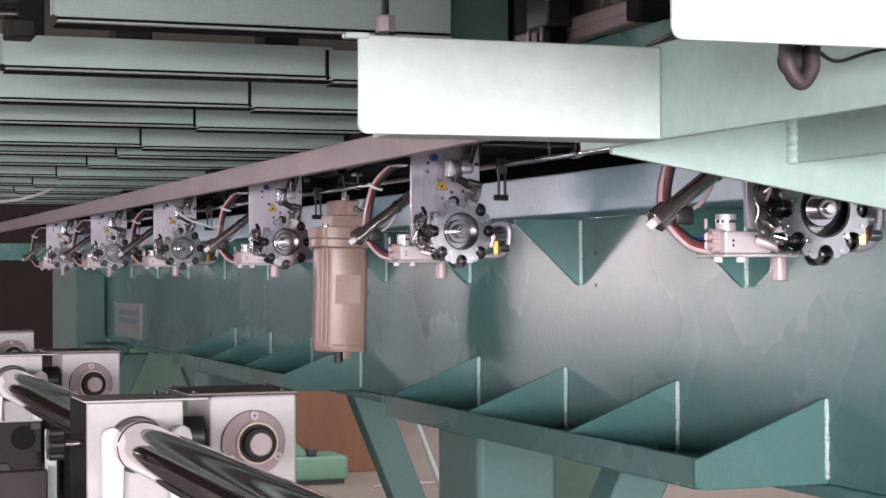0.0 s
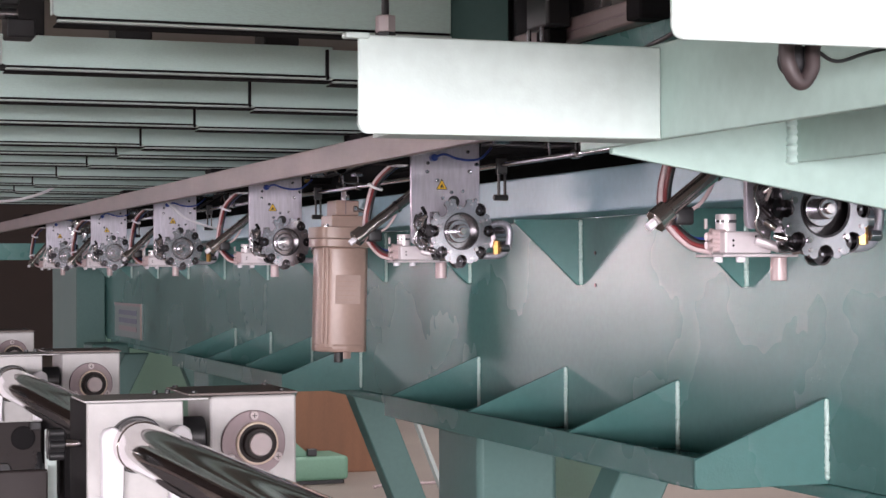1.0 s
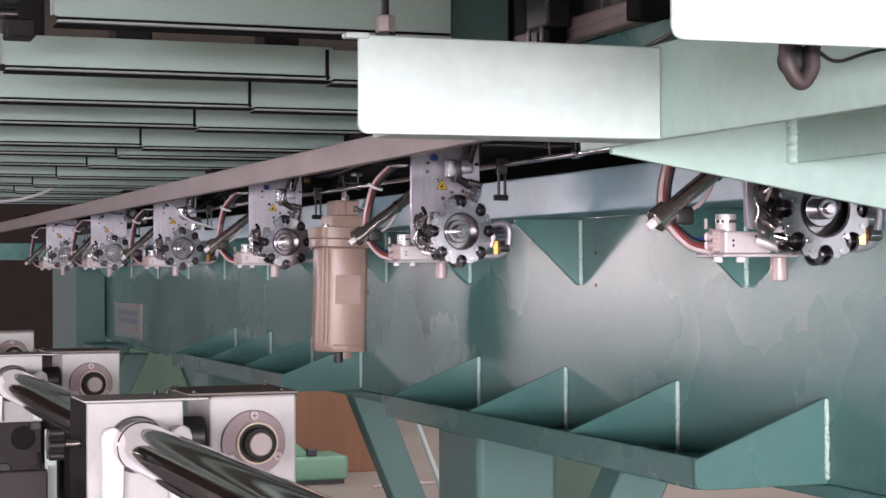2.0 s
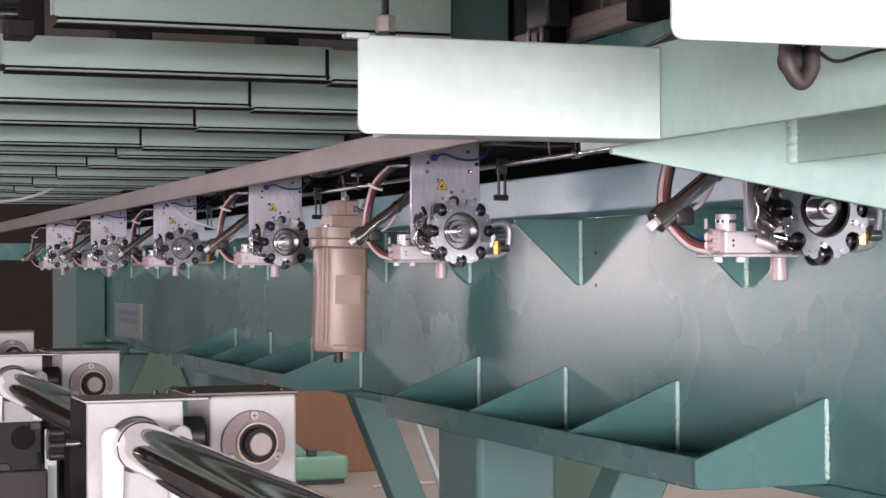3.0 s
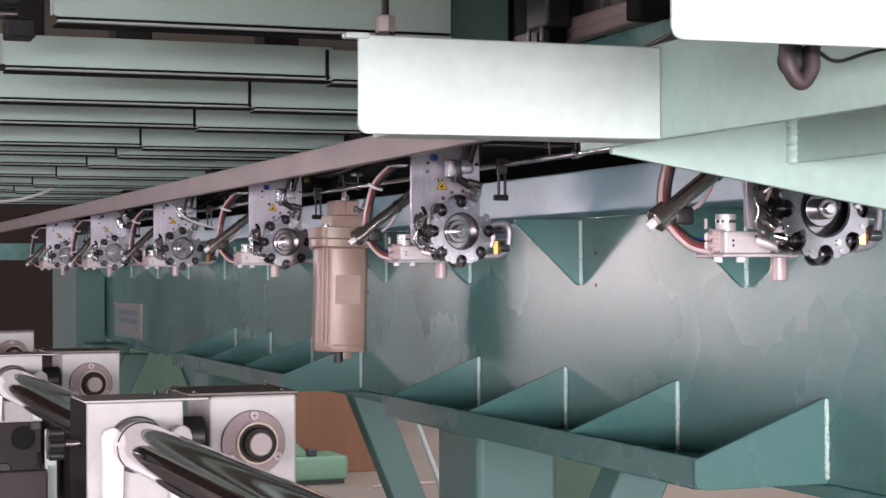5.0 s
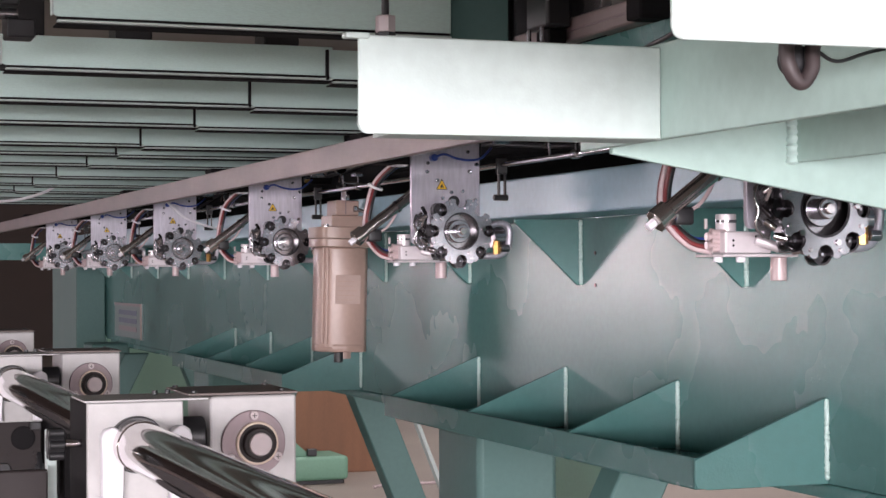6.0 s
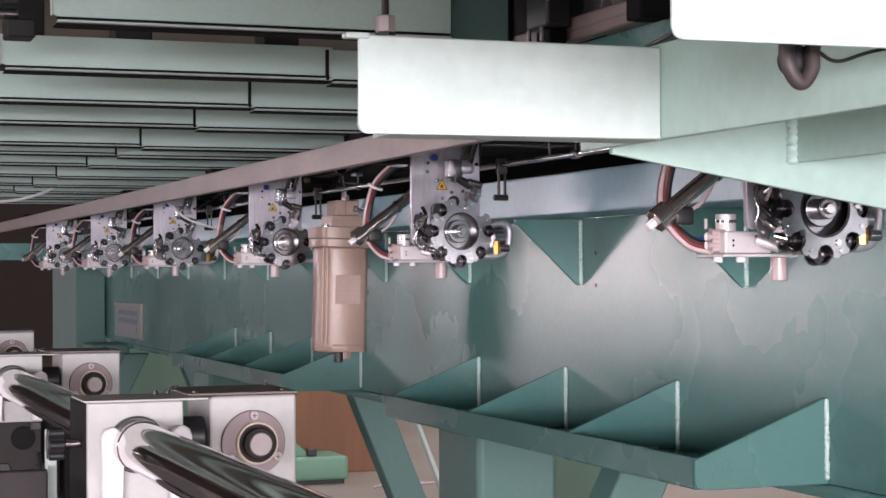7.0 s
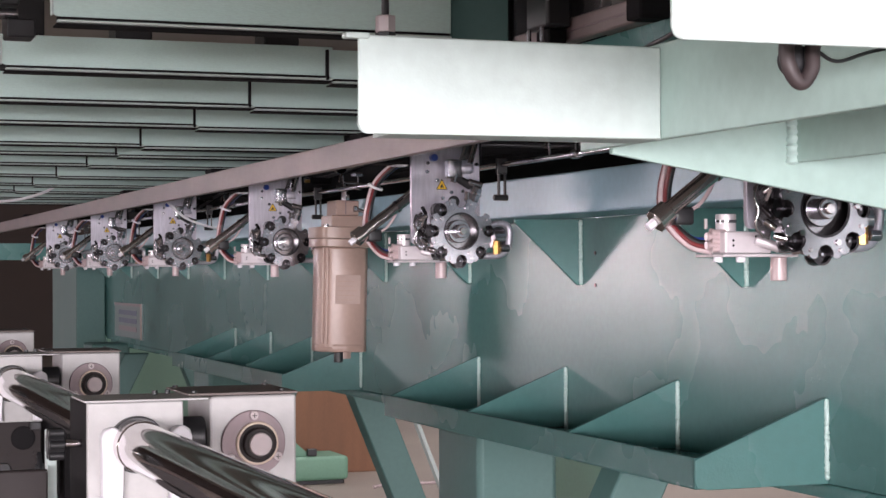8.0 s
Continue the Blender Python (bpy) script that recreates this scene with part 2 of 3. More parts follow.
def tray(y0, y1):
    """A channel-shaped ledge welded to the web, with sloping ribs."""
    t = empty("ledge_tray", (1.12, (y0 + y1) / 2, 0.63), "green steel ledge with sloping welded ribs on the main beam", "bracket ledge", "ledges along the main beam")
    inv = Matrix.Translation(t.location).inverted()

    def put(name, bm, mat, label=""):
        bm.transform(inv)
        return part(name, bm, mat, t, label)
    z0 = 0.632
    put("base_plate", box((1.034, y0, z0), (XW, y1, z0 + 0.006), 0.0015), GREEN)
    put("lip", prism([(1.034, z0 + 0.003), (1.036, z0), (1.046, z0), (1.040, z0 + 0.006), (1.040, z0 + 0.038), (1.034, z0 + 0.038)], "y", y0, y1, 0.001), GREEN)
    n = 4
    for k in range(n):
        y = y0 + (y1 - y0 - 0.006) * k / (n - 1)
        r = 0.008 if k == 0 else 0.001
        e = 1.033 if k == 0 else 1.0405
        low = z0 - 0.001 if k == 0 else z0 + 0.007
        pts = [(e + 0.010 + r, low), (XW, low), (XW, z0 + 0.107), (XW - 0.006, z0 + 0.105), (e + 0.003, z0 + 0.037), (e, z0 + 0.036), (e, low + 0.010), (e + 0.003, low + 0.003)]
        put("rib", prism(pts, "y", y - 0.003, y + 0.004, 0.0012), GREEN)
        weld(put, (XW - 0.003, y - 0.004, z0 + 0.004), (XW - 0.003, y - 0.004, z0 + 0.105))
    put("bolt", rod((1.13, y0 + 0.3, z0 + 0.006), (1.13, y0 + 0.3, z0 + 0.02), 0.008, seg=6), STEEL_DARK)
    return t


main_beam()
tray(1.92, 3.11)
tray(3.83, 5.02)


def beam_leg(y):
    leg = empty("beam_leg", (1.15, y + 0.1, 0), "green box-section steel leg with slanted brace", "machine leg", "legs under the main beam")
    inv = Matrix.Translation(leg.location).inverted()

    def put(name, bm, mat, label=""):
        bm.transform(inv)
        return part(name, bm, mat, leg, label)
    put("post", box((1.08, y, 0.012), (1.224, y + 0.2, 0.628), 0.01), GREEN_LEG)
    put("foot_plate", box((1.03, y - 0.05, 0), (1.28, y + 0.25, 0.012), 0.003), GREEN_LEG)
    put("brace", prism([(1.268, 0.610), (1.352, 0.610), (1.60, 0.0), (1.516, 0.0)], "y", y + 1.31, y + 1.37, 0.004), GREEN_LEG)
    put("brace", prism([(1.124, 0.610), (1.21, 0.610), (0.905, 0.0), (0.819, 0.0)], "y", y - 0.45, y - 0.38, 0.004), GREEN_LEG)
    put("tie_strip", prism([(1.186, 0.610), (1.194, 0.610), (1.434, 0.0), (1.426, 0.0)], "y", y + 0.63, y + 0.65), PALE_EDGE, "thin bright tie strip")
    return leg


beam_leg(2.755)
beam_leg(4.75)
beam_leg(6.72)


def end_column():
    c = empty("end_column", (1.1, 7.6, 0), "green steel column at the end of the beam", "machine leg")
    part("post", box((0.0, -0.38, 0.013), (0.117, 0.30, 1.0), 0.006), GREEN_LEG, c)
    part("foot_plate", box((-0.05, -0.43, 0), (0.16, 0.35, 0.012)), GREEN_LEG, c)
    part("head_plate", prism([(-0.8, 0.95), (-0.002, 0.95), (-0.002, 1.02), (-0.8, 1.02)], "y", 0.062, 0.072), GREEN, c)


end_column()


# ---- long rail above the heads ----
def long_rail():
    ob = part("guide_rail", box((0.80, 1.7, H + 0.157), (0.812, 7.5, H + 0.196), 0.0015), RAIL)
    tagged(ob, "ground steel flat rail running above the bobbin heads", "rail", kind="structure")


long_rail()


# ---- table of folded panels ----
def table_bed():
    """Pairs of folded sheet panels side by side, with pale rolled lower edges."""
    bed = empty("table_bed", (0.65, 4.0, H + 0.28), "green table bed of overlapping folded sheet-metal panels", "machine table", kind="structure")
    inv = Matrix.Translation(bed.location).inverted()

    def panel(y, x0, x1, z, h):
        bm = prism(rounded(x0, z + 0.0056, x1, z + h, 0.007, (1, 0, 0, 0)), "y", y, y + 0.002, 0.0005)
        box((x0, y + 0.001, z + h - 0.002), (x1, y + 0.07, z + h), bm=bm)
        bm.transform(inv)
        ob = part("panel", bm, GREEN_TABLE, bed)
        bm = box((x0 + 0.006, y - 0.0028, z), (x1, y + 0.006, z + 0.0026), 0.0011)
        bm.transform(inv)
        part("rolled_edge", bm, PALE_EDGE, ob, "pale rolled edge")
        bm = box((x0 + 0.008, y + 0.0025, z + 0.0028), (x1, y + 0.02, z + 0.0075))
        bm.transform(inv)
        part("edge_groove", bm, DARK, ob, "dark backing for the shaded gap above the rolled edge")
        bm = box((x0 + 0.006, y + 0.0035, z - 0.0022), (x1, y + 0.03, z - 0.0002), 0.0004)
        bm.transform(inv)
        part("under_strip", bm, DARK, ob, "dark strip for the shade beneath the rolled edge")
        if y < 2.5 and x0 < 0.5:
            bm = box((x0 - 0.0005, y - 0.0025, z + 0.006), (x0 + 0.002, y + 0.004, z + h), 0.0008)
            bm.transform(inv)
            part("side_edge", bm, PALE_EDGE, ob, "pale folded edge")
        if x0 > 0.5:
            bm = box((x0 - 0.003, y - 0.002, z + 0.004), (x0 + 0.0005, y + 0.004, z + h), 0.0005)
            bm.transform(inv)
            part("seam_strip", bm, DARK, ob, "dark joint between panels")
    for y in (1.73, 2.155, 2.554, 2.93, 3.41, 3.68, 4.06, 4.54, 5.0, 5.42, 5.85, 6.3):
        panel(y, 0.24 if y < 2.5 else -0.5, 0.65, H + 0.24, 0.042)
        if y > 2:
            panel(y - 0.004, 0.643, 1.05, H + 0.236, 0.042)
    bm = rod((-0.3, 1.95, H + 0.277), (0.235, 1.95, H + 0.277), 0.006)
    bm.transform(inv)
    part("cross_rod", bm, STEEL_DARK, bed, "dark steel cross rod")
    for x, z0, z1 in ((0.205, 0.284, 0.33), (0.1, 0.262, 0.33), (0.222, 0.250, 0.27)):
        bm = box((x, 1.93, H + z0), (x + 0.03, 1.97, H + z1), 0.002)
        bm.transform(inv)
        part("rod_block", bm, BLACK, bed, "black rod support")
    for x in (0.248, 0.378, 0.564, 0.72):
        for y in (2.165, 2.564):
            bm = box((x, y, H + 0.283), (x + 0.045, y + 0.05, H + 0.33), 0.002)
            bm.transform(inv)
            part("spacer_block", bm, BLACK, bed, "black spacer block")


table_bed()


def table_top():
    tagged(part("table_board", box((-1.6, 0.3, H + 0.33), (1.236, 6.8, H + 0.35)), CREAM), "cream board above the table panels", "table board", kind="structure")
    tagged(part("table_apron", box((-1.6, 0.28, H + 0.195), (1.23, 0.298, H + 0.35), 0.002), GREEN_LEG), "unseen strip added to keep rear light off the front panels", "table apron", kind="structure")


table_top()


# ---- near cross channels and bracket ----
def near_frame():
    f = empty("table_end_frame", (0.6, 1.1, H + 0.09), "pale green steel end frame of the table with brackets", "machine frame")
    inv = Matrix.Translation(f.location).inverted()

    def put(name, bm, mat=GREEN_PALE, label=""):
        bm.transform(inv)
        return part(name, bm, mat, f, label)
    put("cross_channel", prism(rounded(0.365, H + 0.093, 0.594, H + 0.16, 0.006, (1, 0, 0, 0)), "y", 1.15, 1.153, 0.0012))
    put("cross_channel_return", box((0.388, 1.153, H + 0.093), (0.594, 1.19, H + 0.0955)))
    put("end_lip", box((0.355, 1.146, H + 0.157), (0.372, 1.156, H + 0.161), 0.001))
    put("cross_channel", prism(rounded(0.42, H + 0.116, 0.75, H + 0.328, 0.006, (1, 0, 0, 0)), "y", 0.80, 0.803, 0.0012))
    put("upper_plate", box((0.12, 0.806, H + 0.157), (0.418, 0.812, H + 0.328), 0.001), GREEN_FRAME)
    put("side_beam", box((0.594, 0.805, H + 0.0935), (0.60, 1.29, H + 0.163), 0.001), GREEN_FRAME)
    put("bracket_plate", prism([(0.603, H + 0.0895), (1.098, H + 0.008), (1.098, H + 0.16), (0.603, H + 0.16)], "y", 1.25, 1.256, 0.001), GREEN_FRAME)
    put("bracket_rib", box((0.764, 0.9, H + 0.085), (0.770, 1.25, H + 0.16), 0.001), GREEN_FRAME)
    weld(put, (0.763, 1.248, H + 0.083), (0.763, 1.248, H + 0.125), 0.0052)
    return f


near_frame()


# ---- bobbin changer head ----
def disc_outline():
    """The eight-lobed outline of the bobbin wheel, seats at multiples of 45 degrees."""
    out, n = [], 8
    for k in range(n):
        a = math.tau * (k + 0.5) / n
        for t, r in ((-1, 0.0490), (-0.6, 0.0512), (-0.2, 0.0506), (0, 0.0482), (0.2, 0.0506), (0.6, 0.0512), (1, 0.0490)):
            out.append((r * math.cos(a + t * 0.185), r * math.sin(a + t * 0.185)))
        b = math.tau * (k + 1) / n
        c = Vector((math.cos(b), math.sin(b))) * 0.0440
        for d in (-70, -100, -140, 180, 140, 100, 70):
            w = b + radians(d)
            out.append((c.x + 0.0090 * math.cos(w), c.y + 0.0090 * math.sin(w)))
    return out


def bobbin(parent, at):
    """A bobbin case: open cup with a rim, latch and centre pin, standing on the wheel's back."""
    b = part("bobbin_case", ring(circle(0.0112, 24), 0.0088, 0.0025, 0.0165), BLACKENED, parent, "dark chromed bobbin case")
    part("bobbin", rod((0, 0.007, 0), (0, 0.015, 0), 0.0086, seg=20), BLACKENED, b)
    part("rim", ring(circle(0.0118, 24), 0.0098, 0.0145, 0.0172), STEEL_DARK, b)
    part("pin", rod((0, 0.002, 0), (0, 0.0075, 0), 0.0016, seg=10), STEEL_DARK, b)
    b.location = at
    return b


def ring(outer, inner, y0, y1):
    """A flat plate with the given outline and a round hole."""
    bm = bmesh.new()
    hole = [(inner * math.cos(math.tau * k / 40), inner * math.sin(math.tau * k / 40)) for k in range(40)]
    caps = []
    for y in (y0, y1):
        loops, edges = [], []
        for pts in (outer, hole):
            vs = [bm.verts.new((x, y, z)) for x, z in pts]
            edges += [bm.edges.new((vs[k], vs[(k + 1) % len(vs)])) for k in range(len(vs))]
            loops.append(vs)
        bmesh.ops.triangle_fill(bm, use_beauty=True, use_dissolve=False, edges=edges)
        caps.append(loops)
    for a, b in zip(*caps):
        for k in range(len(a)):
            bm.faces.new((a[k], b[k], b[(k + 1) % len(a)], a[(k + 1) % len(a)]))
    return bm


def circle(r, n=48):
    return [(r * math.cos(math.tau * k / n), r * math.sin(math.tau * k / n)) for k in range(n)]


def bobbin_head():
    u = empty("bobbin_changer", (0, 0, 0), "aluminium bobbin changer head with eight-lobed steel wheel", "machine head", "bobbin changers in a row")
    # mounting plate
    part("mounting_plate", prism(rounded(-0.068, -0.019, 0.043, 0.148, 0.008, (1, 0, 0, 0)), "y", 0.030, 0.037, 0.001), ALU, u)
    part("hanger_block", box((-0.144, 0.0375, 0.103), (0.05, 0.10, 0.150), 0.003), DARK, u)
    for x, z, r in ((-0.042, 0.104, 0.0026), (-0.043, 0.091, 0.003), (-0.027, 0.078, 0.003), (-0.004, 0.060, 0.0028), (-0.018, 0.051, 0.003),
                    (0.035, 0.048, 0.003), (-0.059, 0.020, 0.0025), (0.023, 0.122, 0.0028), (0.037, 0.103, 0.003), (0.026, 0.092, 0.0032), (0.014, 0.062, 0.0028)):
        part("cap_screw", rod((x, 0.026, z), (x, 0.030, z), r, seg=12, bevel=0.0005), STEEL, u)
    part("push_button", rod((-0.034, 0.018, 0.112), (-0.034, 0.030, 0.112), 0.0055, seg=16, bevel=0.001), BLUE, u, "blue push-in plug")
    sign = part("warning_sign", prism([(-0.0275, 0.0645), (-0.0105, 0.0645), (-0.019, 0.0795)], "y", 0.0292, 0.030), YELLOW, u, "yellow triangular warning sticker")
    part("symbol", prism([(-0.0225, 0.0668), (-0.0155, 0.0668), (-0.019, 0.0735)], "y", 0.0286, 0.0292), BLACK, sign)
    for a, b in (((-0.0275, 0.0645), (-0.0105, 0.0645)), ((-0.0105, 0.0645), (-0.019, 0.0795)), ((-0.019, 0.0795), (-0.0275, 0.0645))):
        part("border", rod((a[0], 0.0292, a[1]), (b[0], 0.0292, b[1]), 0.0006, seg=6), BLACK, sign)
    # wheel with its bobbins
    w = part("bobbin_wheel", ring(disc_outline(), 0.0285, -0.004, 0.001), STEEL, u, "eight-lobed polished steel bobbin wheel")
    part("cup", ring(circle(0.0285), 0.0262, -0.003, 0.028), BLACKENED, w)
    part("cup_floor", rod((0, 0.014, 0), (0, 0.020, 0), 0.0265, seg=36), STEEL_DARK, w)
    part("hub", rod((0, -0.010, 0), (0, 0.024, 0), 0.0105, seg=28, bevel=0.0015), STEEL, w)
    part("hub_flange", rod((0, 0.004, 0), (0, 0.0145, 0), 0.0175, seg=28, bevel=0.001), STEEL, w)
    part("shaft_end", rod((0, -0.014, 0), (0, -0.008, 0), 0.0055, seg=20, bevel=0.001), CHROME, w)
    for k in range(5):
        a = math.tau * k / 5 + 0.4
        part("wheel_screw", rod((0.036 * math.cos(a), -0.0062, 0.036 * math.sin(a)), (0.036 * math.cos(a), -0.003, 0.036 * math.sin(a)), 0.003, seg=10), CHROME, w)
    for k in range(8):
        a = math.tau * (k + 0.5) / 8
        part("lobe_pin", rod((0.044 * math.cos(a), -0.0055, 0.044 * math.sin(a)), (0.044 * math.cos(a), -0.003, 0.044 * math.sin(a)), 0.002, seg=8), CHROME, w)
    for seat in (225, 270, 315, 0, 45):
        bobbin(w, (SEAT * math.cos(radians(seat)), 0, SEAT * math.sin(radians(seat))))
    part("hook_opening", rod((0, 0.0275, 0.046), (0, 0.0305, 0.046), 0.009, seg=24), BLACK, u, "black round opening in the plate")
    bobbin(u, (0, 0, SEAT))["ride"] = "brought"
    bobbin(u, (-SEAT, 0, 0))["ride"] = "taken"
    # lower carrier
    part("carrier_plate", box((-0.105, -0.012, -0.0465), (-0.018, 0.045, -0.0435), 0.0008), ALU_BRIGHT, u)
    part("valve_block", box((-0.101, -0.010, -0.043), (-0.048, 0.025, -0.021), 0.0015), ALU_BRIGHT, u)
    for x, z in ((-0.092, -0.030), (-0.092, -0.035), (-0.066, -0.026)):
        part("block_hole", rod((x, -0.0104, z), (x, -0.0090, z), 0.0013, seg=8), SHADE, u)
    part("pillar_ring", rod((-0.088, 0.012, -0.012), (-0.088, 0.012, -0.009), 0.0112, seg=20), STEEL, u)
    part("pillar", rod((-0.088, 0.012, -0.021), (-0.088, 0.012, -0.003), 0.0105, seg=20, bevel=0.001), ALU_BRIGHT, u)
    part("lever", rod((-0.068, -0.012, -0.029), (-0.046, -0.022, -0.038), 0.0052, seg=14, bevel=0.0012), ALU_BRIGHT, u)
    part("hook_bracket", prism([(-0.034, -0.043), (-0.004, -0.043), (-0.008, -0.02), (-0.024, -0.01), (-0.030, 0.03), (-0.040, 0.03), (-0.040, -0.02)], "y", 0.012, 0.028, 0.001), STEEL_DARK, u)
    part("catch_plate", prism([(-0.064, -0.022), (-0.050, -0.030), (-0.044, -0.012), (-0.050, 0.004), (-0.046, 0.020), (-0.056, 0.030), (-0.066, 0.022), (-0.062, 0.004)], "y", 0.018, 0.022, 0.0008), STEEL_DARK, u)
    for x, z, dx, dz, r, mat in ((-0.062, 0.016, 0.010, 0.008, 0.0035, CHROME), (-0.064, 0.002, 0.008, -0.010, 0.0032, BLACKENED), (-0.060, -0.012, 0.009, -0.008, 0.0036, CHROME),
                                 (-0.052, 0.026, -0.008, 0.010, 0.0030, BLACKENED), (-0.050, -0.026, 0.012, -0.004, 0.0036, CHROME), (-0.058, 0.008, 0.002, 0.012, 0.0026, CHROME),
                                 (-0.042, -0.034, 0.010, -0.006, 0.0032, BLACKENED), (-0.030, -0.042, 0.012, 0.002, 0.0034, CHROME)):
        part("catch_pin", rod((x, 0.010, z), (x + dx, 0.004, z + dz), r, seg=12, bevel=0.0008), mat, u)
    part("catch_spring", hose([(-0.066, 0.012, 0.026), (-0.071, 0.010, 0.012), (-0.068, 0.008, -0.002), (-0.070, 0.010, -0.016), (-0.060, 0.012, -0.028)], 0.0014), CHROME, u)
    part("drop_tube", rod((-0.027, 0.012, -0.071), (-0.027, 0.012, -0.0465), 0.0085, seg=20, bevel=0.001), PINK, u, "pinkish translucent outlet tube")
    for x, z in ((-0.107, -0.022), (-0.107, -0.030), (-0.107, -0.038), (-0.112, -0.026), (-0.112, -0.035)):
        part("fitting", rod((x, 0.004, z), (x + 0.014, 0.004, z), 0.0034, seg=12, bevel=0.0008), PINK, u)
        part("fitting_collar", rod((x - 0.003, 0.004, z), (x, 0.004, z), 0.0042, seg=12), PINK, u)
    for x in (-0.104, -0.078):
        part("foot_screw", rod((x, 0.0, -0.052), (x, 0.0, -0.0465), 0.005, seg=10, bevel=0.001), NYLON, u)
    part("needle_valve", rod((-0.112, 0.01, -0.018), (-0.112, 0.01, -0.008), 0.0018, seg=10), DULL, u)
    # hoses that bow round from the plate to the valve block
    for mat, dy, dr in ((CLEAR, -0.001, 0.0055), (RED, -0.004, 0.0022), (BLACK, -0.005, -0.0005), (BLUE, 0.003, -0.0030), (RED, 0.005, 0.0040), (BLACK, 0.006, 0.000)):
        pts = [(-0.062, 0.075 + dy, 0.109 + dr * 0.7), (-0.078, 0.090 + dy, 0.099 + dr), (-0.096 - dr * 0.8, 0.112 + dy, 0.075 + dr * 0.5),
               (-0.102 - dr, 0.130 + dy, 0.040), (-0.106 - dr, 0.130 + dy, 0.008), (-0.104 - dr, 0.120 + dy, -0.012), (-0.092 - dr * 0.7, 0.100 + dy, -0.030 - dr * 0.9), (-0.080, 0.080 + dy * 0.5, -0.034 - dr * 1.4)]
        part("hose", hose(pts, 0.0031), mat, u)
    part("cable_tie", rod((-0.0975, 0.113, 0.0725), (-0.0985, 0.114, 0.0695), 0.0125, seg=16), NYLON, u)
    part("cable_tie", rod((-0.1055, 0.127, 0.002), (-0.1050, 0.126, -0.001), 0.0115, seg=16), NYLON, u)
    part("cable_clip", box((-0.082, 0.058, 0.100), (-0.062, 0.095, 0.117), 0.003), NYLON, u)
    for p in u.children:
        if p.name.split(".")[0] in ("carrier_plate", "valve_block", "pillar", "lever", "drop_tube", "fitting", "fitting_collar", "block_hole", "pillar_ring", "foot_screw", "needle_valve"):
            p.data.transform(Matrix.Translation((0.0255, 0.07, 0)))
    # back support arm with brass fitting
    part("support_arm", hose([(0.050, 0.06, 0.000), (0.084, 0.06, 0.014), (0.103, 0.06, 0.006), (0.101, 0.06, -0.022), (0.084, 0.06, -0.036), (0.03, 0.06, -0.036)], 0.0055, seg=10), ALU, u)
    part("arm_body", rod((0.078, 0.072, -0.008), (0.098, 0.072, -0.008), 0.017, seg=20, bevel=0.002), STEEL_DARK, u)
    part("brass_fitting", rod((0.079, 0.052, -0.034), (0.079, 0.052, -0.014), 0.0058, seg=6), BRASS, u, "brass hose fitting")
    part("elbow_fitting", rod((0.086, 0.052, -0.025), (0.100, 0.052, -0.025), 0.006, seg=12, bevel=0.001), STEEL_DARK, u)
    # swinging air cylinder: origin at its pivot behind the plate
    c = part("air_cylinder", rod((-0.092, 0, -0.068), (0.02, 0, 0.015), 0.0084, seg=22, bevel=0.0008), BRONZE, u, "stainless steel air cylinder")
    c.location = PIVOT
    part("end_cap", rod((-0.101, 0, -0.0752), (-0.086, 0, -0.0640), 0.0128, seg=8, bevel=0.001), BRONZE, c)
    part("end_plug", rod((-0.109, 0, -0.0811), (-0.101, 0, -0.0752), 0.0048, seg=6, bevel=0.001), NYLON, c)
    part("collar", rod((-0.034, 0, -0.0253), (-0.031, 0, -0.0232), 0.0100, seg=22), CHROME, c)
    part("elbow", box((-0.080, -0.004, -0.078), (-0.058, 0.016, -0.060), 0.003), BLACK, c)
    part("port_tube", hose([(-0.066, 0.004, -0.066), (-0.050, 0.004, -0.058), (-0.038, 0.004, -0.044), (-0.030, 0.004, -0.028)], 0.0022), CLEAR, c)
    # gripper arm: origin at its pivot above the rail
    g = part("gripper_arm", box((0.004, -0.004, -0.050), (0.020, 0.008, 0.0), 0.002), STEEL, u, "dark chromed gripper arm")
    g.location = GRIP
    part("gripper_body", box((-0.024, -0.010, -0.078), (-0.001, 0.010, -0.049), 0.003), STEEL, g)
    part("gripper_cap", box((-0.004, -0.012, -0.070), (0.017, 0.008, -0.056), 0.0045), ALU, g)
    part("gripper_pin", rod((0.010, -0.010, -0.056), (0.020, -0.010, -0.020), 0.0048, seg=14, bevel=0.001), CHROME, g)
    part("gripper_pin", rod((-0.002, -0.008, -0.050), (0.008, -0.008, -0.020), 0.0040, seg=14, bevel=0.001), STEEL_DARK, g)
    part("gripper_pin", rod((-0.016, -0.006, -0.084), (-0.012, -0.006, -0.070), 0.0045, seg=14, bevel=0.001), CHROME, g)
    part("gripper_link", rod((-0.010, -0.004, -0.076), (0.014, -0.004, -0.090), 0.0062, seg=16, bevel=0.0015), BLACK, g)
    part("gripper_link", rod((0.008, -0.008, -0.083), (0.030, -0.008, -0.089), 0.0055, seg=16, bevel=0.0015), STEEL_DARK, g)
    part("gripper_head", rod((0.014, -0.009, -0.113), (0.022, -0.009, -0.092), 0.0085, seg=18, bevel=0.0015), STEEL, g)
    part("gripper_ring", rod((0.0185, -0.009, -0.1035), (0.0195, -0.009, -0.1005), 0.0098, seg=18), CHROME, g)
    part("gripper_jaw", rod((0.006, -0.006, -0.112), (0.008, -0.006, -0.098), 0.0045, seg=14, bevel=0.001), CHROME, g)
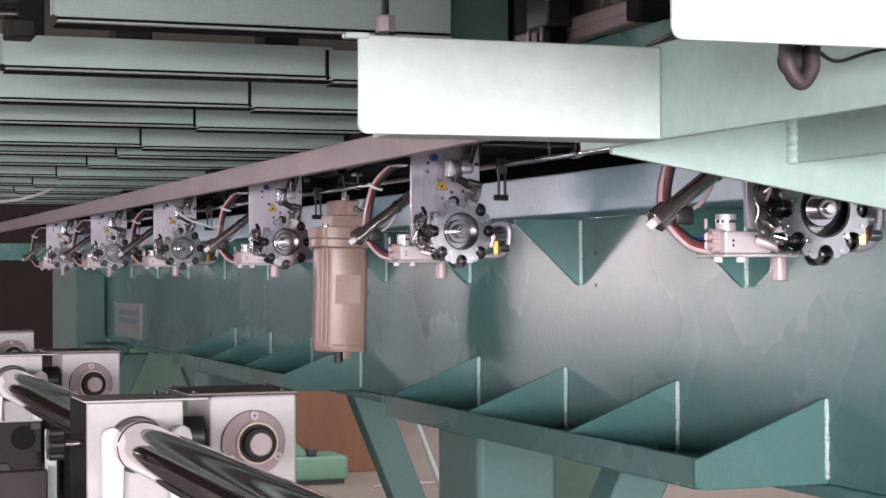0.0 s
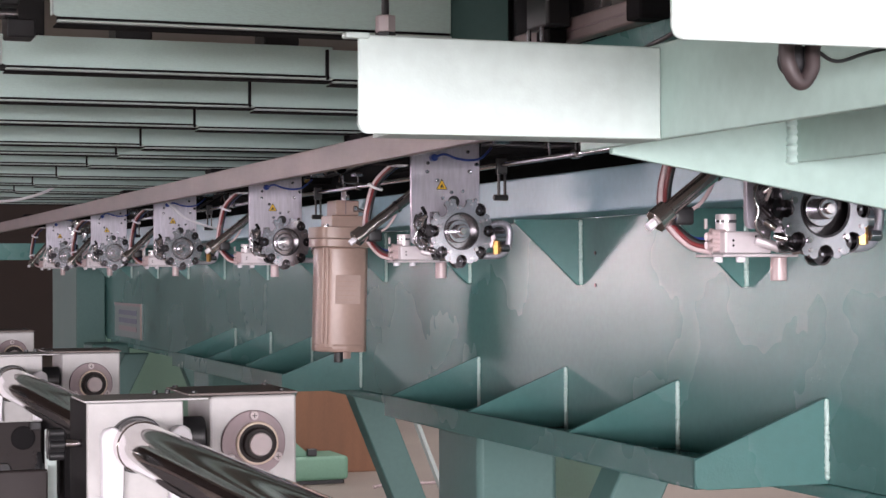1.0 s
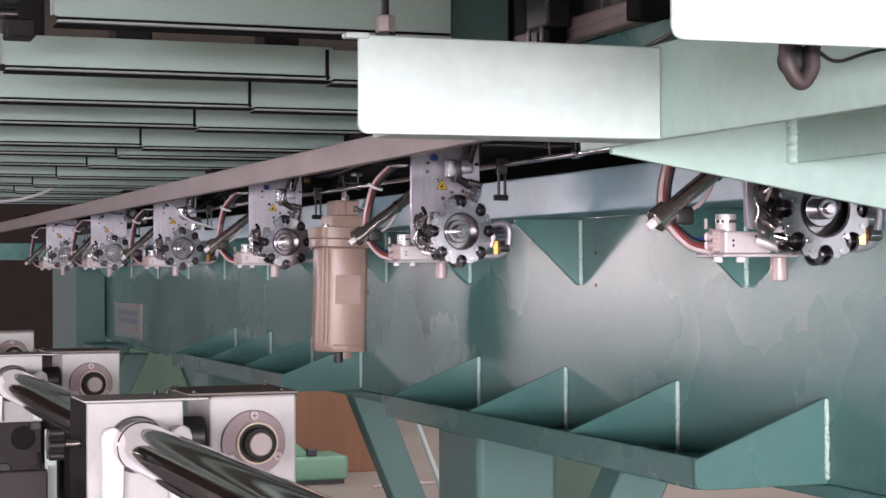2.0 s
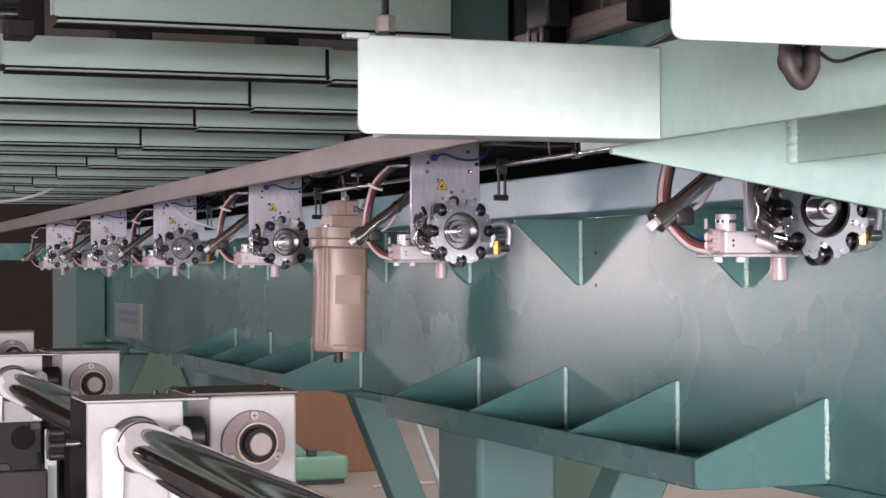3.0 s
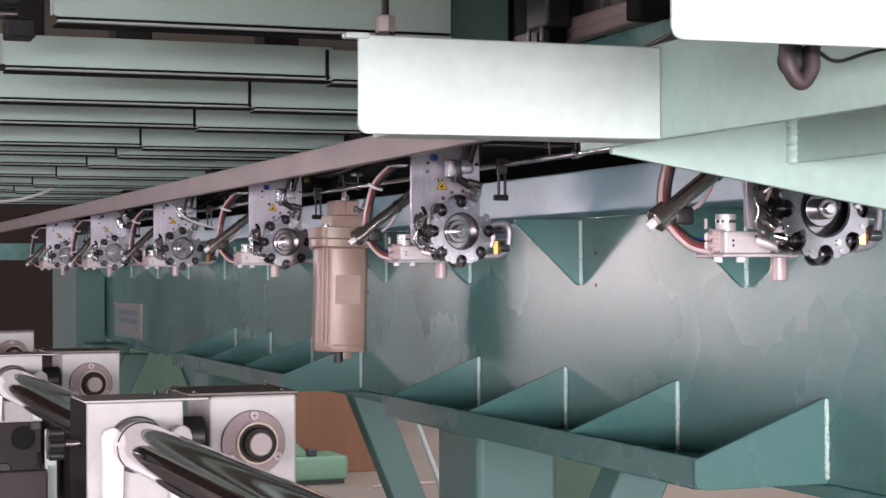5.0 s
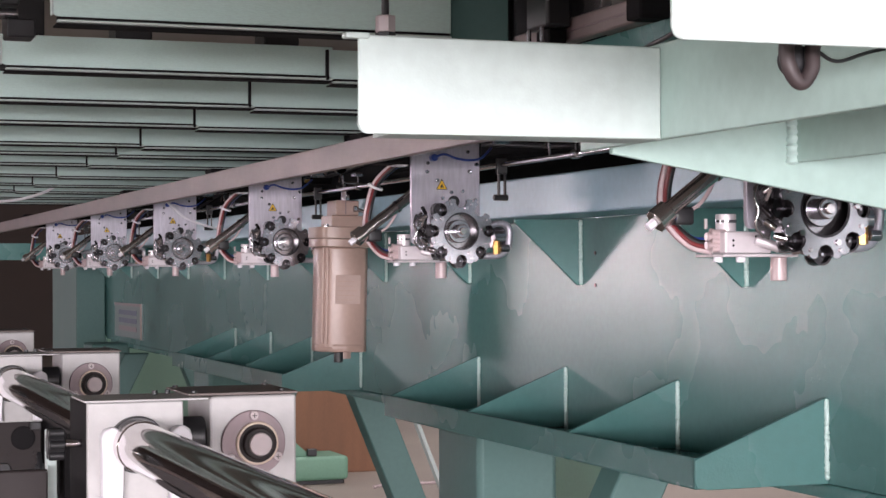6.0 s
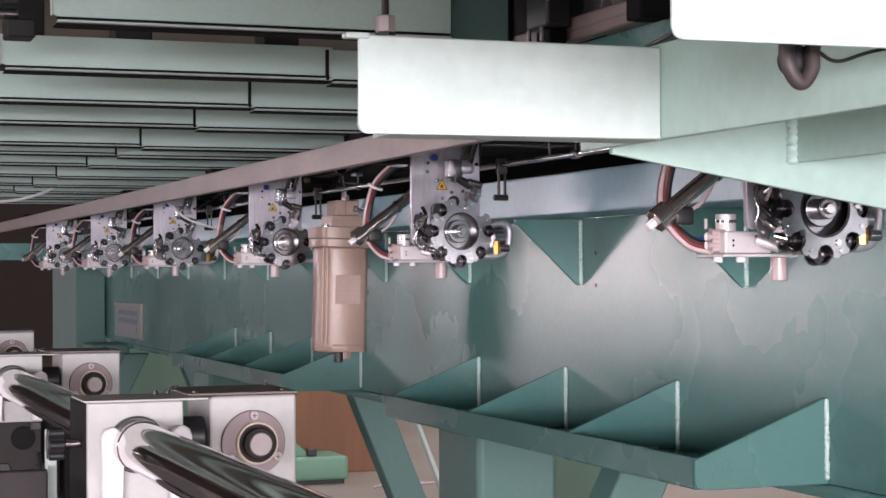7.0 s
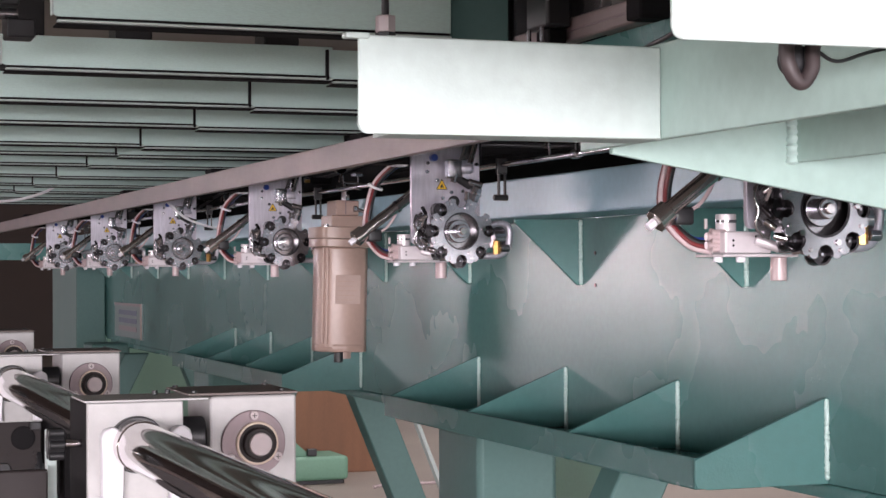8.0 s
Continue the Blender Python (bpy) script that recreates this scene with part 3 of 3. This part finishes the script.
    part("arm_cable", hose([(-0.034, 0.018, 0.112), (-0.020, 0.016, 0.117), (0.0, 0.016, 0.111), (0.020, 0.016, 0.1085), (0.038, 0.018, 0.111), (0.052, 0.030, 0.118), (0.070, 0.05, 0.130)], 0.0019), BLUE, u, "thin blue cable")
    return u


SEAT = 0.0445         # radius on which the bobbin cases stand
PIVOT = (-0.039, 0.087, 0.064)
GRIP = (0.006, 0.012, 0.158)
XH, ZH = 0.957, H + 0.058
HEADS = [bobbin_head()]
HEADS[0].location = (XH, 1.51, ZH)
for i in range(1, 6):
    HEADS.append(copy_thing(HEADS[0], pose(XH, 1.51 + i, ZH)))


# ---- drive motor ----
def motor():
    m = empty("servo_motor", (1.031, 3.39, H - 0.163), "beige servo motor hanging beneath the head row", "motor")
    m.rotation_euler = (0, radians(1.3), 0)
    m.scale = (1.13, 1.13, 1.13)

    def section(w, c):
        h = w / 2
        return [(-h + c, -h), (h - c * 0.6, -h), (h, -h + c * 0.6), (h, h - c), (h - c, h), (-h + c, h), (-h, h - c), (-h, -h + c)]
    part("body", prism(section(0.082, 0.016), "z", 0.008, 0.184, 0.003), MOTOR, m)
    for x, y in ((-0.0385, -0.029), (-0.0325, -0.035)):
        part("cooling_ridge", rod((x, y, 0.016), (x, y, 0.182), 0.0028, seg=12), MOTOR, m)
    part("end_step", prism(section(0.084, 0.020), "z", 0.002, 0.016, 0.003), MOTOR, m)
    part("rating_plate", box((-0.020, -0.0418, 0.086), (0.026, -0.0411, 0.136), 0.0002), PLATE_BRIGHT, m, "pale rating plate")
    for k in range(5):
        part("print_line", box((-0.016, -0.0421, 0.092 + 0.008 * k), (0.012 + 0.003 * (k % 3), -0.0418, 0.0935 + 0.008 * k)), MOTOR, m)
    part("top_flange", prism(section(0.094, 0.012), "z", 0.1845, 0.199, 0.001), MOTOR, m)
    part("top_flange", prism(section(0.096, 0.012), "z", 0.1995, 0.219, 0.001), MOTOR, m)
    for x in (-0.036, 0.036):
        part("flange_bolt", rod((x, -0.036, 0.219), (x, -0.036, 0.224), 0.004, seg=10), STEEL_DARK, m)
    part("gear_housing", box((-0.026, -0.034, 0.2195), (0.037, 0.032, 0.2395), 0.0014), MOTOR, m)
    part("gear_cover", box((-0.017, -0.030, 0.240), (0.024, 0.028, 0.266), 0.0014), MOTOR, m)
    part("cover_joint", box((-0.001, -0.0306, 0.242), (0.001, -0.0299, 0.265)), MAUVE, m)
    part("side_fitting", rod((0.014, -0.036, 0.252), (0.034, -0.040, 0.246), 0.0032, seg=10), STEEL, m)
    part("fitting_nut", rod((0.012, -0.038, 0.2515), (0.017, -0.038, 0.2515), 0.0055, seg=6), STEEL, m)
    part("air_fitting", rod((0.005, -0.01, 0.266), (0.005, -0.01, 0.284), 0.0075, seg=16, bevel=0.001), CHROME, m)
    part("valve_stem", rod((0.005, -0.01, 0.284), (0.005, -0.01, 0.300), 0.003, seg=10), CHROME, m)
    part("valve_handle", box((0.002, -0.013, 0.296), (0.030, -0.007, 0.300), 0.001), CHROME, m)
    part("shaft_end", rod((0.006, -0.012, -0.010), (0.006, -0.012, 0.002), 0.013, seg=24, bevel=0.001), MOTOR, m)
    part("end_plug", rod((-0.008, -0.028, -0.016), (-0.008, -0.028, 0.002), 0.008, seg=16, bevel=0.001), BLACK, m)
    part("mount_plate", box((0.0485, 0.01, 0.201), (0.0585, 0.04, 0.218), 0.002), DARK, m)


motor()


# ---- shaft behind the heads ----
def drive_shaft():
    s = empty("drive_shaft", (1.03, 4.5, H + 0.16), "thin bright steel shaft with clamps behind the heads", "shaft")
    part("shaft", rod((0, -3.0, 0), (0, 3.0, 0), 0.004, seg=14), CHROME, s)
    for k in range(6):
        y = -2.0 + k + 0.02
        part("clamp", box((-0.008, y, -0.014), (0.008, y + 0.01, 0.010), 0.001), BLACK, s)
        for x in (-0.006, 0.004):
            part("prong", box((x, y + 0.002, -0.050), (x + 0.003, y + 0.008, -0.0142), 0.0006), BLACK, s)
        part("clamp_knob", rod((-0.013, y + 0.005, -0.050), (0.010, y + 0.005, -0.050), 0.0048, seg=12, bevel=0.001), BLACK, s)
        y -= 0.18
        part("hook", hose([(0, y, 0.0), (-0.006, y - 0.01, 0.02), (-0.012, y - 0.02, 0.026), (-0.02, y - 0.03, 0.012)], 0.0018), CHROME, s)
        part("hook_stem", rod((0, y - 0.09, 0.0), (0, y - 0.09, 0.020), 0.002, seg=10), STEEL, s)
        part("hook_block", box((-0.010, y - 0.105, 0.020), (0.006, y - 0.075, 0.026), 0.001), STEEL, s)
        part("hook_collar", rod((0, y - 0.10, 0), (0, y - 0.08, 0), 0.007, seg=14, bevel=0.001), STEEL_DARK, s)


drive_shaft()


def wiring():
    """Sagging cables and small valves against a black sheet that stands for shade."""
    w = empty("wiring_harness", (1.2, 4.5, H + 0.2), "dark cable bundle with small valves behind the heads", "wiring")
    rnd = random.Random(3)
    for k in range(4):
        pts = [(-0.01 * k, -3.0 + 0.5 * i, rnd.uniform(-0.035, 0.03) + 0.02 * k) for i in range(13)]
        part("cable", hose(pts, 0.004, n=5), BLACK if k % 2 else SHADE, w)
    for i in range(22):
        y, z = -2.9 + i * 0.27 + rnd.uniform(-0.06, 0.06), rnd.uniform(-0.03, 0.05)
        part("valve", box((-0.05, y, z), (0.02, y + rnd.uniform(0.02, 0.05), z + rnd.uniform(0.012, 0.03)), 0.002), DARK, w)
        part("valve_tip", rod((-0.062, y + 0.01, z + 0.006), (-0.05, y + 0.01, z + 0.006), 0.004, seg=10), STEEL if i % 3 else BRASS, w)
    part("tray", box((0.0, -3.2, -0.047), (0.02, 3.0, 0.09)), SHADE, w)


wiring()


# ---- roller stands ----
def roller_stand():
    s = empty("roller_stand", (0, 0, 0), "white bearing stand with grey flange and top cover", "roller stand", "roller stands in a row")
    b = part("bearing_box", box((0.394, 0.0, 0.672), (0.482, 0.105, 0.776), 0.0025), WHITE, s)
    part("top_cover", box((0.372, -0.002, 0.777), (0.4835, 0.108, 0.7795), 0.0006), COVER, s, "grey sheet cover")
    f = part("flange", rod((0.437, -0.005, 0.729), (0.437, 0.0, 0.729), 0.0325, seg=48, bevel=0.0008), MAUVE, s, "grey round bearing flange")
    part("bearing", rod((0.440, -0.009, 0.729), (0.440, -0.005, 0.729), 0.0215, seg=40, bevel=0.001), CREAM_RING, f)
    part("bearing_seal", rod((0.440, -0.010, 0.729), (0.440, -0.009, 0.729), 0.0190, seg=40), GUNMETAL, f)
    part("bearing_collar", rod((0.440, -0.018, 0.729), (0.440, -0.010, 0.729), 0.0160, seg=36, bevel=0.0015), GUNMETAL, f)
    part("shaft_end", rod((0.440, -0.022, 0.729), (0.440, -0.018, 0.729), 0.0115, seg=30, bevel=0.001), DULL, f)
    for a in (90, -30, 210):
        x, z = 0.437 + 0.0275 * math.cos(radians(a)), 0.729 + 0.0275 * math.sin(radians(a))
        part("flange_screw", rod((x, -0.0085, z), (x, -0.005, z), 0.0045, seg=12, bevel=0.0006), DULL, f)
        bm = box((x - 0.0024, -0.0089, z - 0.0004), (x + 0.0024, -0.0086, z + 0.0004))
        part("screw_slot", box((x - 0.0004, -0.0089, z - 0.0024), (x + 0.0004, -0.0086, z + 0.0024), bm=bm), GUNMETAL, f)
    br = part("end_bracket", box((0.269, -0.03, 0.677), (0.361, -0.022, 0.775), 0.0015), WHITE, s)
    part("bracket_cap", box((0.266, -0.033, 0.7755), (0.385, 0.05, 0.7775), 0.0005), WHITE, s)
    part("bracket_side", box((0.269, -0.021, 0.50), (0.275, 0.08, 0.774), 0.001), DARK, s)
    for x in (0.291, 0.356):
        part("pad", prism(rounded(x - 0.0105, 0.68, x + 0.0105, 0.752, 0.009, (0, 0, 1, 1)), "y", -0.044, -0.031, 0.002), NYLON, s)
    for x, y in ((0.38, 0.01), (0.47, 0.01), (0.38, 0.1), (0.475, 0.1), (0.345, 0.03), (0.36, 0.04)):
        part("cover_screw", rod((x, y, 0.7776 if x < 0.37 else 0.7796), (x, y, 0.7816), 0.0028, seg=10), BLACK, s)
    part("coupling", rod((0.3615, 0.03, 0.735), (0.3935, 0.03, 0.735), 0.02, seg=24, bevel=0.002), BLACK, s)
    part("link_block", box((0.362, 0.02, 0.56), (0.3935, 0.07, 0.70), 0.002), DARK, s)
    k = part("knob", rod((0.235, 0.0, 0.735), (0.252, 0.0, 0.735), 0.0115, seg=18, bevel=0.002), BLACK, s)
    for a in range(0, 360, 60):
        y, z = 0.0125 * math.cos(radians(a)), 0.735 + 0.0125 * math.sin(radians(a))
        part("knob_lobe", rod((0.236, y, z), (0.251, y, z), 0.0042, seg=10, bevel=0.001), BLACK, k)
    part("knob_stem", rod((0.252, 0.0, 0.735), (0.268, 0.0, 0.735), 0.004, seg=12), CHROME, k)
    part("lower_frame", box((0.16, 0.02, 0.30), (0.50, 0.10, 0.498), 0.004), DARK, s)
    part("lower_plate", box((0.276, -0.012, 0.4985), (0.361, -0.004, 0.6765), 0.001), GUNMETAL, s)
    part("support_post", box((0.40, 0.02, 0.4985), (0.47, 0.09, 0.6715), 0.002), DARK, s)
    part("hub_disc", rod((0.334, -0.018, 0.652), (0.334, -0.012, 0.652), 0.0175, seg=30, bevel=0.001), DARK, s)
    part("hub_disc", rod((0.306, -0.018, 0.606), (0.306, -0.012, 0.606), 0.010, seg=24, bevel=0.001), BLACK, s)
    for x, z in ((0.352, 0.628), (0.316, 0.628), (0.352, 0.665), (0.318, 0.560), (0.350, 0.560)):
        part("plate_screw", rod((x, -0.015, z), (x, -0.012, z), 0.0032, seg=10), GUNMETAL, s)
    part("clamp", box((0.344, -0.024, 0.664), (0.360, -0.013, 0.676), 0.001), BLACK, s)
    part("clamp", box((0.352, -0.026, 0.596), (0.374, -0.008, 0.612), 0.002), BLACK, s)
    part("clamp_pin", rod((0.358, -0.028, 0.604), (0.358, -0.010, 0.628), 0.004, seg=12), BLACK, s)
    part("guide_strip", box((0.256, 0.15, 0.60), (0.266, 0.17, 0.735), 0.001), GREEN_PALE, s)
    part("strip_foot", box((0.2, 0.101, 0.46), (0.30, 0.19, 0.5995), 0.002), DARK, s)
    part("side_cover", box((0.17, 0.10, 0.600), (0.250, 0.112, 0.700), 0.002), GUNMETAL, s)
    for x in (0.2, 0.44):
        part("leg", box((x, 0.03, 0), (x + 0.05, 0.09, 0.299), 0.003), DARK, s)
    return s


def roller(y0, y1):
    r = empty("feed_roller", (0.315, y0, H - 0.165), "polished chrome feed roller between bearing stands", "roller", "feed rollers")
    part("tube", rod((0, 0.002, 0), (0, y1 - y0 - 0.012, 0), 0.0235, seg=64, bevel=0.002), ROLLER, r)
    part("end_collar", rod((0, y1 - y0 - 0.034, 0), (0, y1 - y0 - 0.0125, 0), 0.0243, seg=48, bevel=0.0008), BRONZE, r, "brushed steel roller collar")
    part("end_ring", rod((0, y1 - y0 - 0.012, 0), (0, y1 - y0, 0), 0.027, seg=40, bevel=0.001), BLACK, r)


STAND = roller_stand()
STAND.location = (0, 1.73, 0)
for y in (2.73, 3.73):
    copy_thing(STAND, pose(0, y, 0))
roller(0.45, 1.699)
roller(1.81, 2.699)
roller(2.81, 3.699)


# ---- things farther off ----
def far_things():
    tagged(part("far_panel", box((2.0, 7.66, 0.0), (2.02, 13.0, 1.0), 0.003), GREEN_LIGHT), "light green panel of the machine behind", "panel", kind="structure")
    tagged(part("low_cover", box((2.0, 4.2, 0.0), (2.04, 4.85, 0.42), 0.01), GREEN_LIGHT), "light green low machine cover on the floor", "cover")
    tagged(part("brown_board", box((2.1, 7.6, 0.0), (2.5, 7.63, 0.62), 0.003), WOOD), "brown wooden board standing on the floor", "board")
    g = empty("green_box", (2.1, 7.3, 0.0), "green steel motor guard with sloped side on the floor", "guard")
    part("body", box((-0.25, -0.1, 0.018), (0.135, 0.15, 0.118), 0.015), GREEN_LIGHT, g)
    part("slope", prism([(-0.25, 0.119), (-0.02, 0.119), (-0.15, 0.235), (-0.25, 0.235)], "y", -0.06, 0.10, 0.004), GREEN_LIGHT, g)
    part("latch", box((-0.04, -0.085, 0.1195), (0.0, -0.062, 0.15), 0.003), BLACK, g)
    part("foot", box((-0.20, -0.08, 0.0), (0.12, 0.13, 0.0175), 0.002), BLACK, g)
    tagged(part("floor_cable", hose([(2.28, 7.0, 0.006), (2.40, 7.1, 0.006), (2.52, 7.05, 0.006), (2.70, 7.1, 0.006)], 0.006), CLEAR), "pale cable lying on the concrete floor", "cable")


far_things()


def small_things():
    c = empty("cable_loop", (0.525, 0.85, H + 0.13), "dark rubber cable loop hanging under the table frame", "cable")
    part("loop", hose([(-0.010, -0.02, 0.006), (-0.0085, 0, -0.006), (-0.007, 0, -0.020), (0.0, 0, -0.028), (0.007, 0, -0.020), (0.0085, 0, -0.006), (0.011, -0.02, 0.006)], 0.0044, seg=12), GROMMET, c)
    part("plug", rod((0.0, 0.004, -0.015), (0.0, 0.010, -0.015), 0.009, seg=20), BLACK, c)
    part("lead", hose([(0.010, 0, -0.010), (0.030, 0.01, -0.014), (0.060, 0.02, -0.006), (0.11, 0.03, 0.004)], 0.0011), BLACK, c)
    part("lead", hose([(-0.009, 0, -0.004), (-0.022, 0.01, 0.003), (-0.040, 0.02, 0.004)], 0.0011), BLACK, c)
    part("clamp_screw", rod((-0.003, -0.010, -0.002), (-0.003, -0.010, 0.006), 0.004, seg=12, bevel=0.0008), CHROME, c)
    b = empty("levelling_bolt", (0.401, 1.2, H + 0.161), "bright hexagon bolt with black nut on the frame", "bolt")
    part("nut", rod((0, 0, 0.0), (0, 0, 0.008), 0.0075, seg=6, bevel=0.0006), BLACK, b)
    part("head", rod((0, 0, 0.008), (0, 0, 0.020), 0.0072, seg=6, bevel=0.0008), DULL, b)
    part("stem", rod((0, 0, 0.020), (0, 0, 0.168), 0.0028, seg=12), BLACK, b)
    part("clip_plate", box((-0.014, -0.044, -0.0025), (0.014, 0.015, 0.0), 0.0005), GREEN_TABLE, b)
    k = empty("sensor_bracket", (0.69, 1.35, H + 0.2125), "pinkish grey steel bracket with black sensor under the table", "bracket")
    part("bar", box((-0.003, 0.03, 0.0), (0.012, 0.30, 0.022), 0.002), RAIL, k)
    part("bar_groove", box((-0.0045, 0.03, 0.009), (-0.0032, 0.30, 0.011)), MAUVE, k)
    part("sensor", box((-0.030, 0.155, 0.012), (-0.005, 0.205, 0.060), 0.003), BLACK, k)
    part("sensor_neck", box((-0.024, 0.165, -0.004), (-0.005, 0.195, 0.0118), 0.002), DARK, k)
    part("sensor_foot", box((-0.034, 0.150, -0.012), (-0.004, 0.215, -0.0045), 0.001), RAIL, k)
    for y in (0.16, 0.19):
        part("foot_pin", rod((-0.033, y, -0.012), (-0.033, y, 0.012), 0.0022, seg=10), STEEL, k)
    part("end_block", box((-0.012, 0.0, 0.0), (0.022, 0.028, 0.04), 0.002), DARK, k)
    part("hanger", box((0.0, 0.10, 0.022), (0.010, 0.14, 0.117), 0.001), STEEL_DARK, k)
    part("side_plate", box((0.013, -0.10, -0.052), (0.017, 0.30, 0.0), 0.001), GREEN, k, "green side plate")
    part("lead", hose([(-0.02, 0.16, -0.010), (0.004, 0.08, -0.024), (0.004, 0.0, -0.020), (0.0, -0.08, -0.010), (0.0, -0.14, 0.006)], 0.0022), BLACK, k)
    d = empty("gear_case", (0.72, 1.85, H + 0.22), "dark block standing in for the shaded panels at the table end", "gear case")
    part("case", box((-0.070, -0.10, 0.0), (0.12, 0.10, 0.109), 0.004), DARK, d)
    part("cover", box((-0.066, -0.108, 0.006), (0.0, -0.1005, 0.10), 0.002), GREEN_LEG, d)
    part("cover", box((0.006, -0.112, 0.020), (0.06, -0.1005, 0.09), 0.002), BLACK, d)
    tagged(part("hanging_tube", hose([(0.35, 5.0, H + 0.188), (0.55, 5.02, H + 0.194), (0.62, 5.02, H + 0.203), (0.68, 5.02, H + 0.222), (0.715, 5.03, H + 0.245)], 0.004), NYLON),
           "thin milky air tube hanging from the table", "tube")
    tagged(part("hanging_tube", hose([(0.83, 4.40, H + 0.198), (0.87, 4.42, H + 0.19), (0.90, 4.42, H + 0.172), (0.945, 4.42, H + 0.134), (1.005, 4.42, H + 0.112), (1.06, 4.45, H + 0.105), (1.099, 4.5, H + 0.105)], 0.003), NYLON),
           "thin milky air tube hanging by a bobbin head", "tube")
    n = empty("name_plate", (XW - 0.004, 6.7, 0.715), "grey name plate with dark bars on the beam", "name plate")
    part("plate", box((-0.004, -0.28, -0.065), (0.0038, 0.28, 0.065), 0.001), PLATE, n)
    part("border", box((-0.006, -0.28, -0.065), (-0.0041, -0.255, 0.065)), PLATE_BRIGHT, n)
    part("border", box((-0.006, -0.2545, 0.055), (-0.0041, 0.28, 0.065)), MAUVE, n)
    for z in (-0.03, 0.0, 0.03):
        part("bar", box((-0.006, -0.18, z - 0.009), (-0.0041, 0.18, z + 0.009)), NAVY if z > -0.01 else MAUVE, n)
    rnd = random.Random(7)
    bm = bmesh.new()
    for _ in range(420):
        y, z = rnd.choice((rnd.uniform(1.7, 3.6), rnd.gauss(2.05, 0.14), rnd.gauss(2.45, 0.08))), 0.755 + abs(rnd.gauss(0, 0.06))
        r = rnd.uniform(0.0004, 0.0014)
        bmesh.ops.create_icosphere(bm, subdivisions=1, radius=1, matrix=Matrix.Translation((XW, y, z)) @ Matrix.Diagonal((r * 0.35, r, r * rnd.uniform(0.8, 2.2), 1)))
    tagged(part("paint_spatter", bm, GREEN), "small lumps and runs in the green paint", "paint spatter", kind="stuff")


small_things()


def motions():
    """Wheels index by one seat at a time, cylinders rock, gripper arms swing and carry a bobbin each way."""
    turn = [(0.0, 0), (2.68, 0), (2.95, 45), (3.42, 45), (3.66, 90), (8.0, 90)]
    rock = [(0.0, 0), (0.5, 0), (0.6, 14), (0.7, 12), (0.82, 5), (0.95, 0), (1.5, 0), (1.6, 8), (1.7, 11), (1.9, 0), (4.3, 0), (4.4, 9), (4.6, 10), (4.7, 13), (4.9, 0),
            (6.1, 0), (6.2, 10), (6.3, 11), (6.4, 14), (6.5, 12), (6.6, 0), (8.0, 0)]
    early = [(0.0, 0), (0.5, 0), (0.6, 14), (0.7, 12), (0.8, 10), (0.9, 5), (1.0, 0), (1.5, 0), (1.6, 9), (1.7, 9), (1.9, 0), (3.7, 2), (3.8, 9), (3.9, 9), (4.0, 11), (4.1, 3), (4.2, 0), (4.3, 0), (4.4, 8),
             (4.5, 14), (4.6, 12), (4.7, 9), (4.9, 0), (8.0, 0)]
    swing = [(0.0, 0), (0.5, 0), (0.6, -25), (0.75, -90), (1.6, -90), (1.7, -50), (1.85, 0), (2.15, 0), (2.4, -90), (4.5, -90), (4.6, -42), (4.7, -22), (4.85, 0), (5.3, 0), (5.6, -90),
             (6.2, -90), (6.3, -60), (6.4, -25), (6.5, -8), (6.6, 0), (8.0, 0)]

    def on_arm(a):
        m = Matrix.Translation(GRIP) @ pose(0, 0, 0, 0, a, 0) @ Matrix.Translation(Vector((0, 0, SEAT)) - Vector(GRIP))
        return Matrix.Translation(m.translation)

    def on_wheel(seat, a):
        w = radians(seat - a)
        return pose(SEAT * math.cos(w), 0, SEAT * math.sin(w))
    brought = [(0.0, on_arm(-90)), (1.6, on_arm(-90)), (1.7, on_arm(-50)), (1.85, on_arm(0)), (2.68, on_wheel(90, 0)), (2.82, on_wheel(90, 22.5)), (2.95, on_wheel(90, 45)),
               (3.42, on_wheel(90, 45)), (3.54, on_wheel(90, 67.5)), (3.66, on_wheel(90, 90)), (8.0, on_wheel(90, 90))]
    taken = [(0.0, on_wheel(180, 0)), (2.68, on_wheel(180, 0)), (2.82, on_wheel(180, 22.5)), (2.95, on_wheel(180, 45)), (3.42, on_wheel(180, 45)), (3.54, on_wheel(180, 67.5)),
             (3.66, on_wheel(180, 90)), (5.3, on_arm(0)), (5.4, on_arm(-25)), (5.5, on_arm(-60)), (5.6, on_arm(-90)), (8.0, on_arm(-90))]
    def later(rows, by):
        return [(t if t in (0.0, 8.0) else t + by, a) for t, a in rows]

    for i, u in enumerate(HEADS):
        by = 0.1 * max(0, i - 1)
        for p in u.children:
            kind = p.name.split(".")[0]
            if kind == "bobbin_wheel":
                walk(p, [(t, pose(0, 0, 0, 0, a, 0)) for t, a in turn])
            elif kind == "air_cylinder":
                walk(p, [(t, pose(*PIVOT, 0, -a, 0)) for t, a in (early if i == 0 else later(rock, by))])
            elif kind == "gripper_arm":
                walk(p, [(t, pose(*GRIP, 0, a, 0)) for t, a in later(swing, by)])
            elif kind == "arm_cable":
                walk(p, [(t, pose(0, 0, 0.026 * (1 + a / 90))) for t, a in later(swing, by)])
            elif kind == "bobbin_case":
                walk(p, later(brought, 0.0) if p["ride"] == "brought" else later(taken, 0.0))


motions()
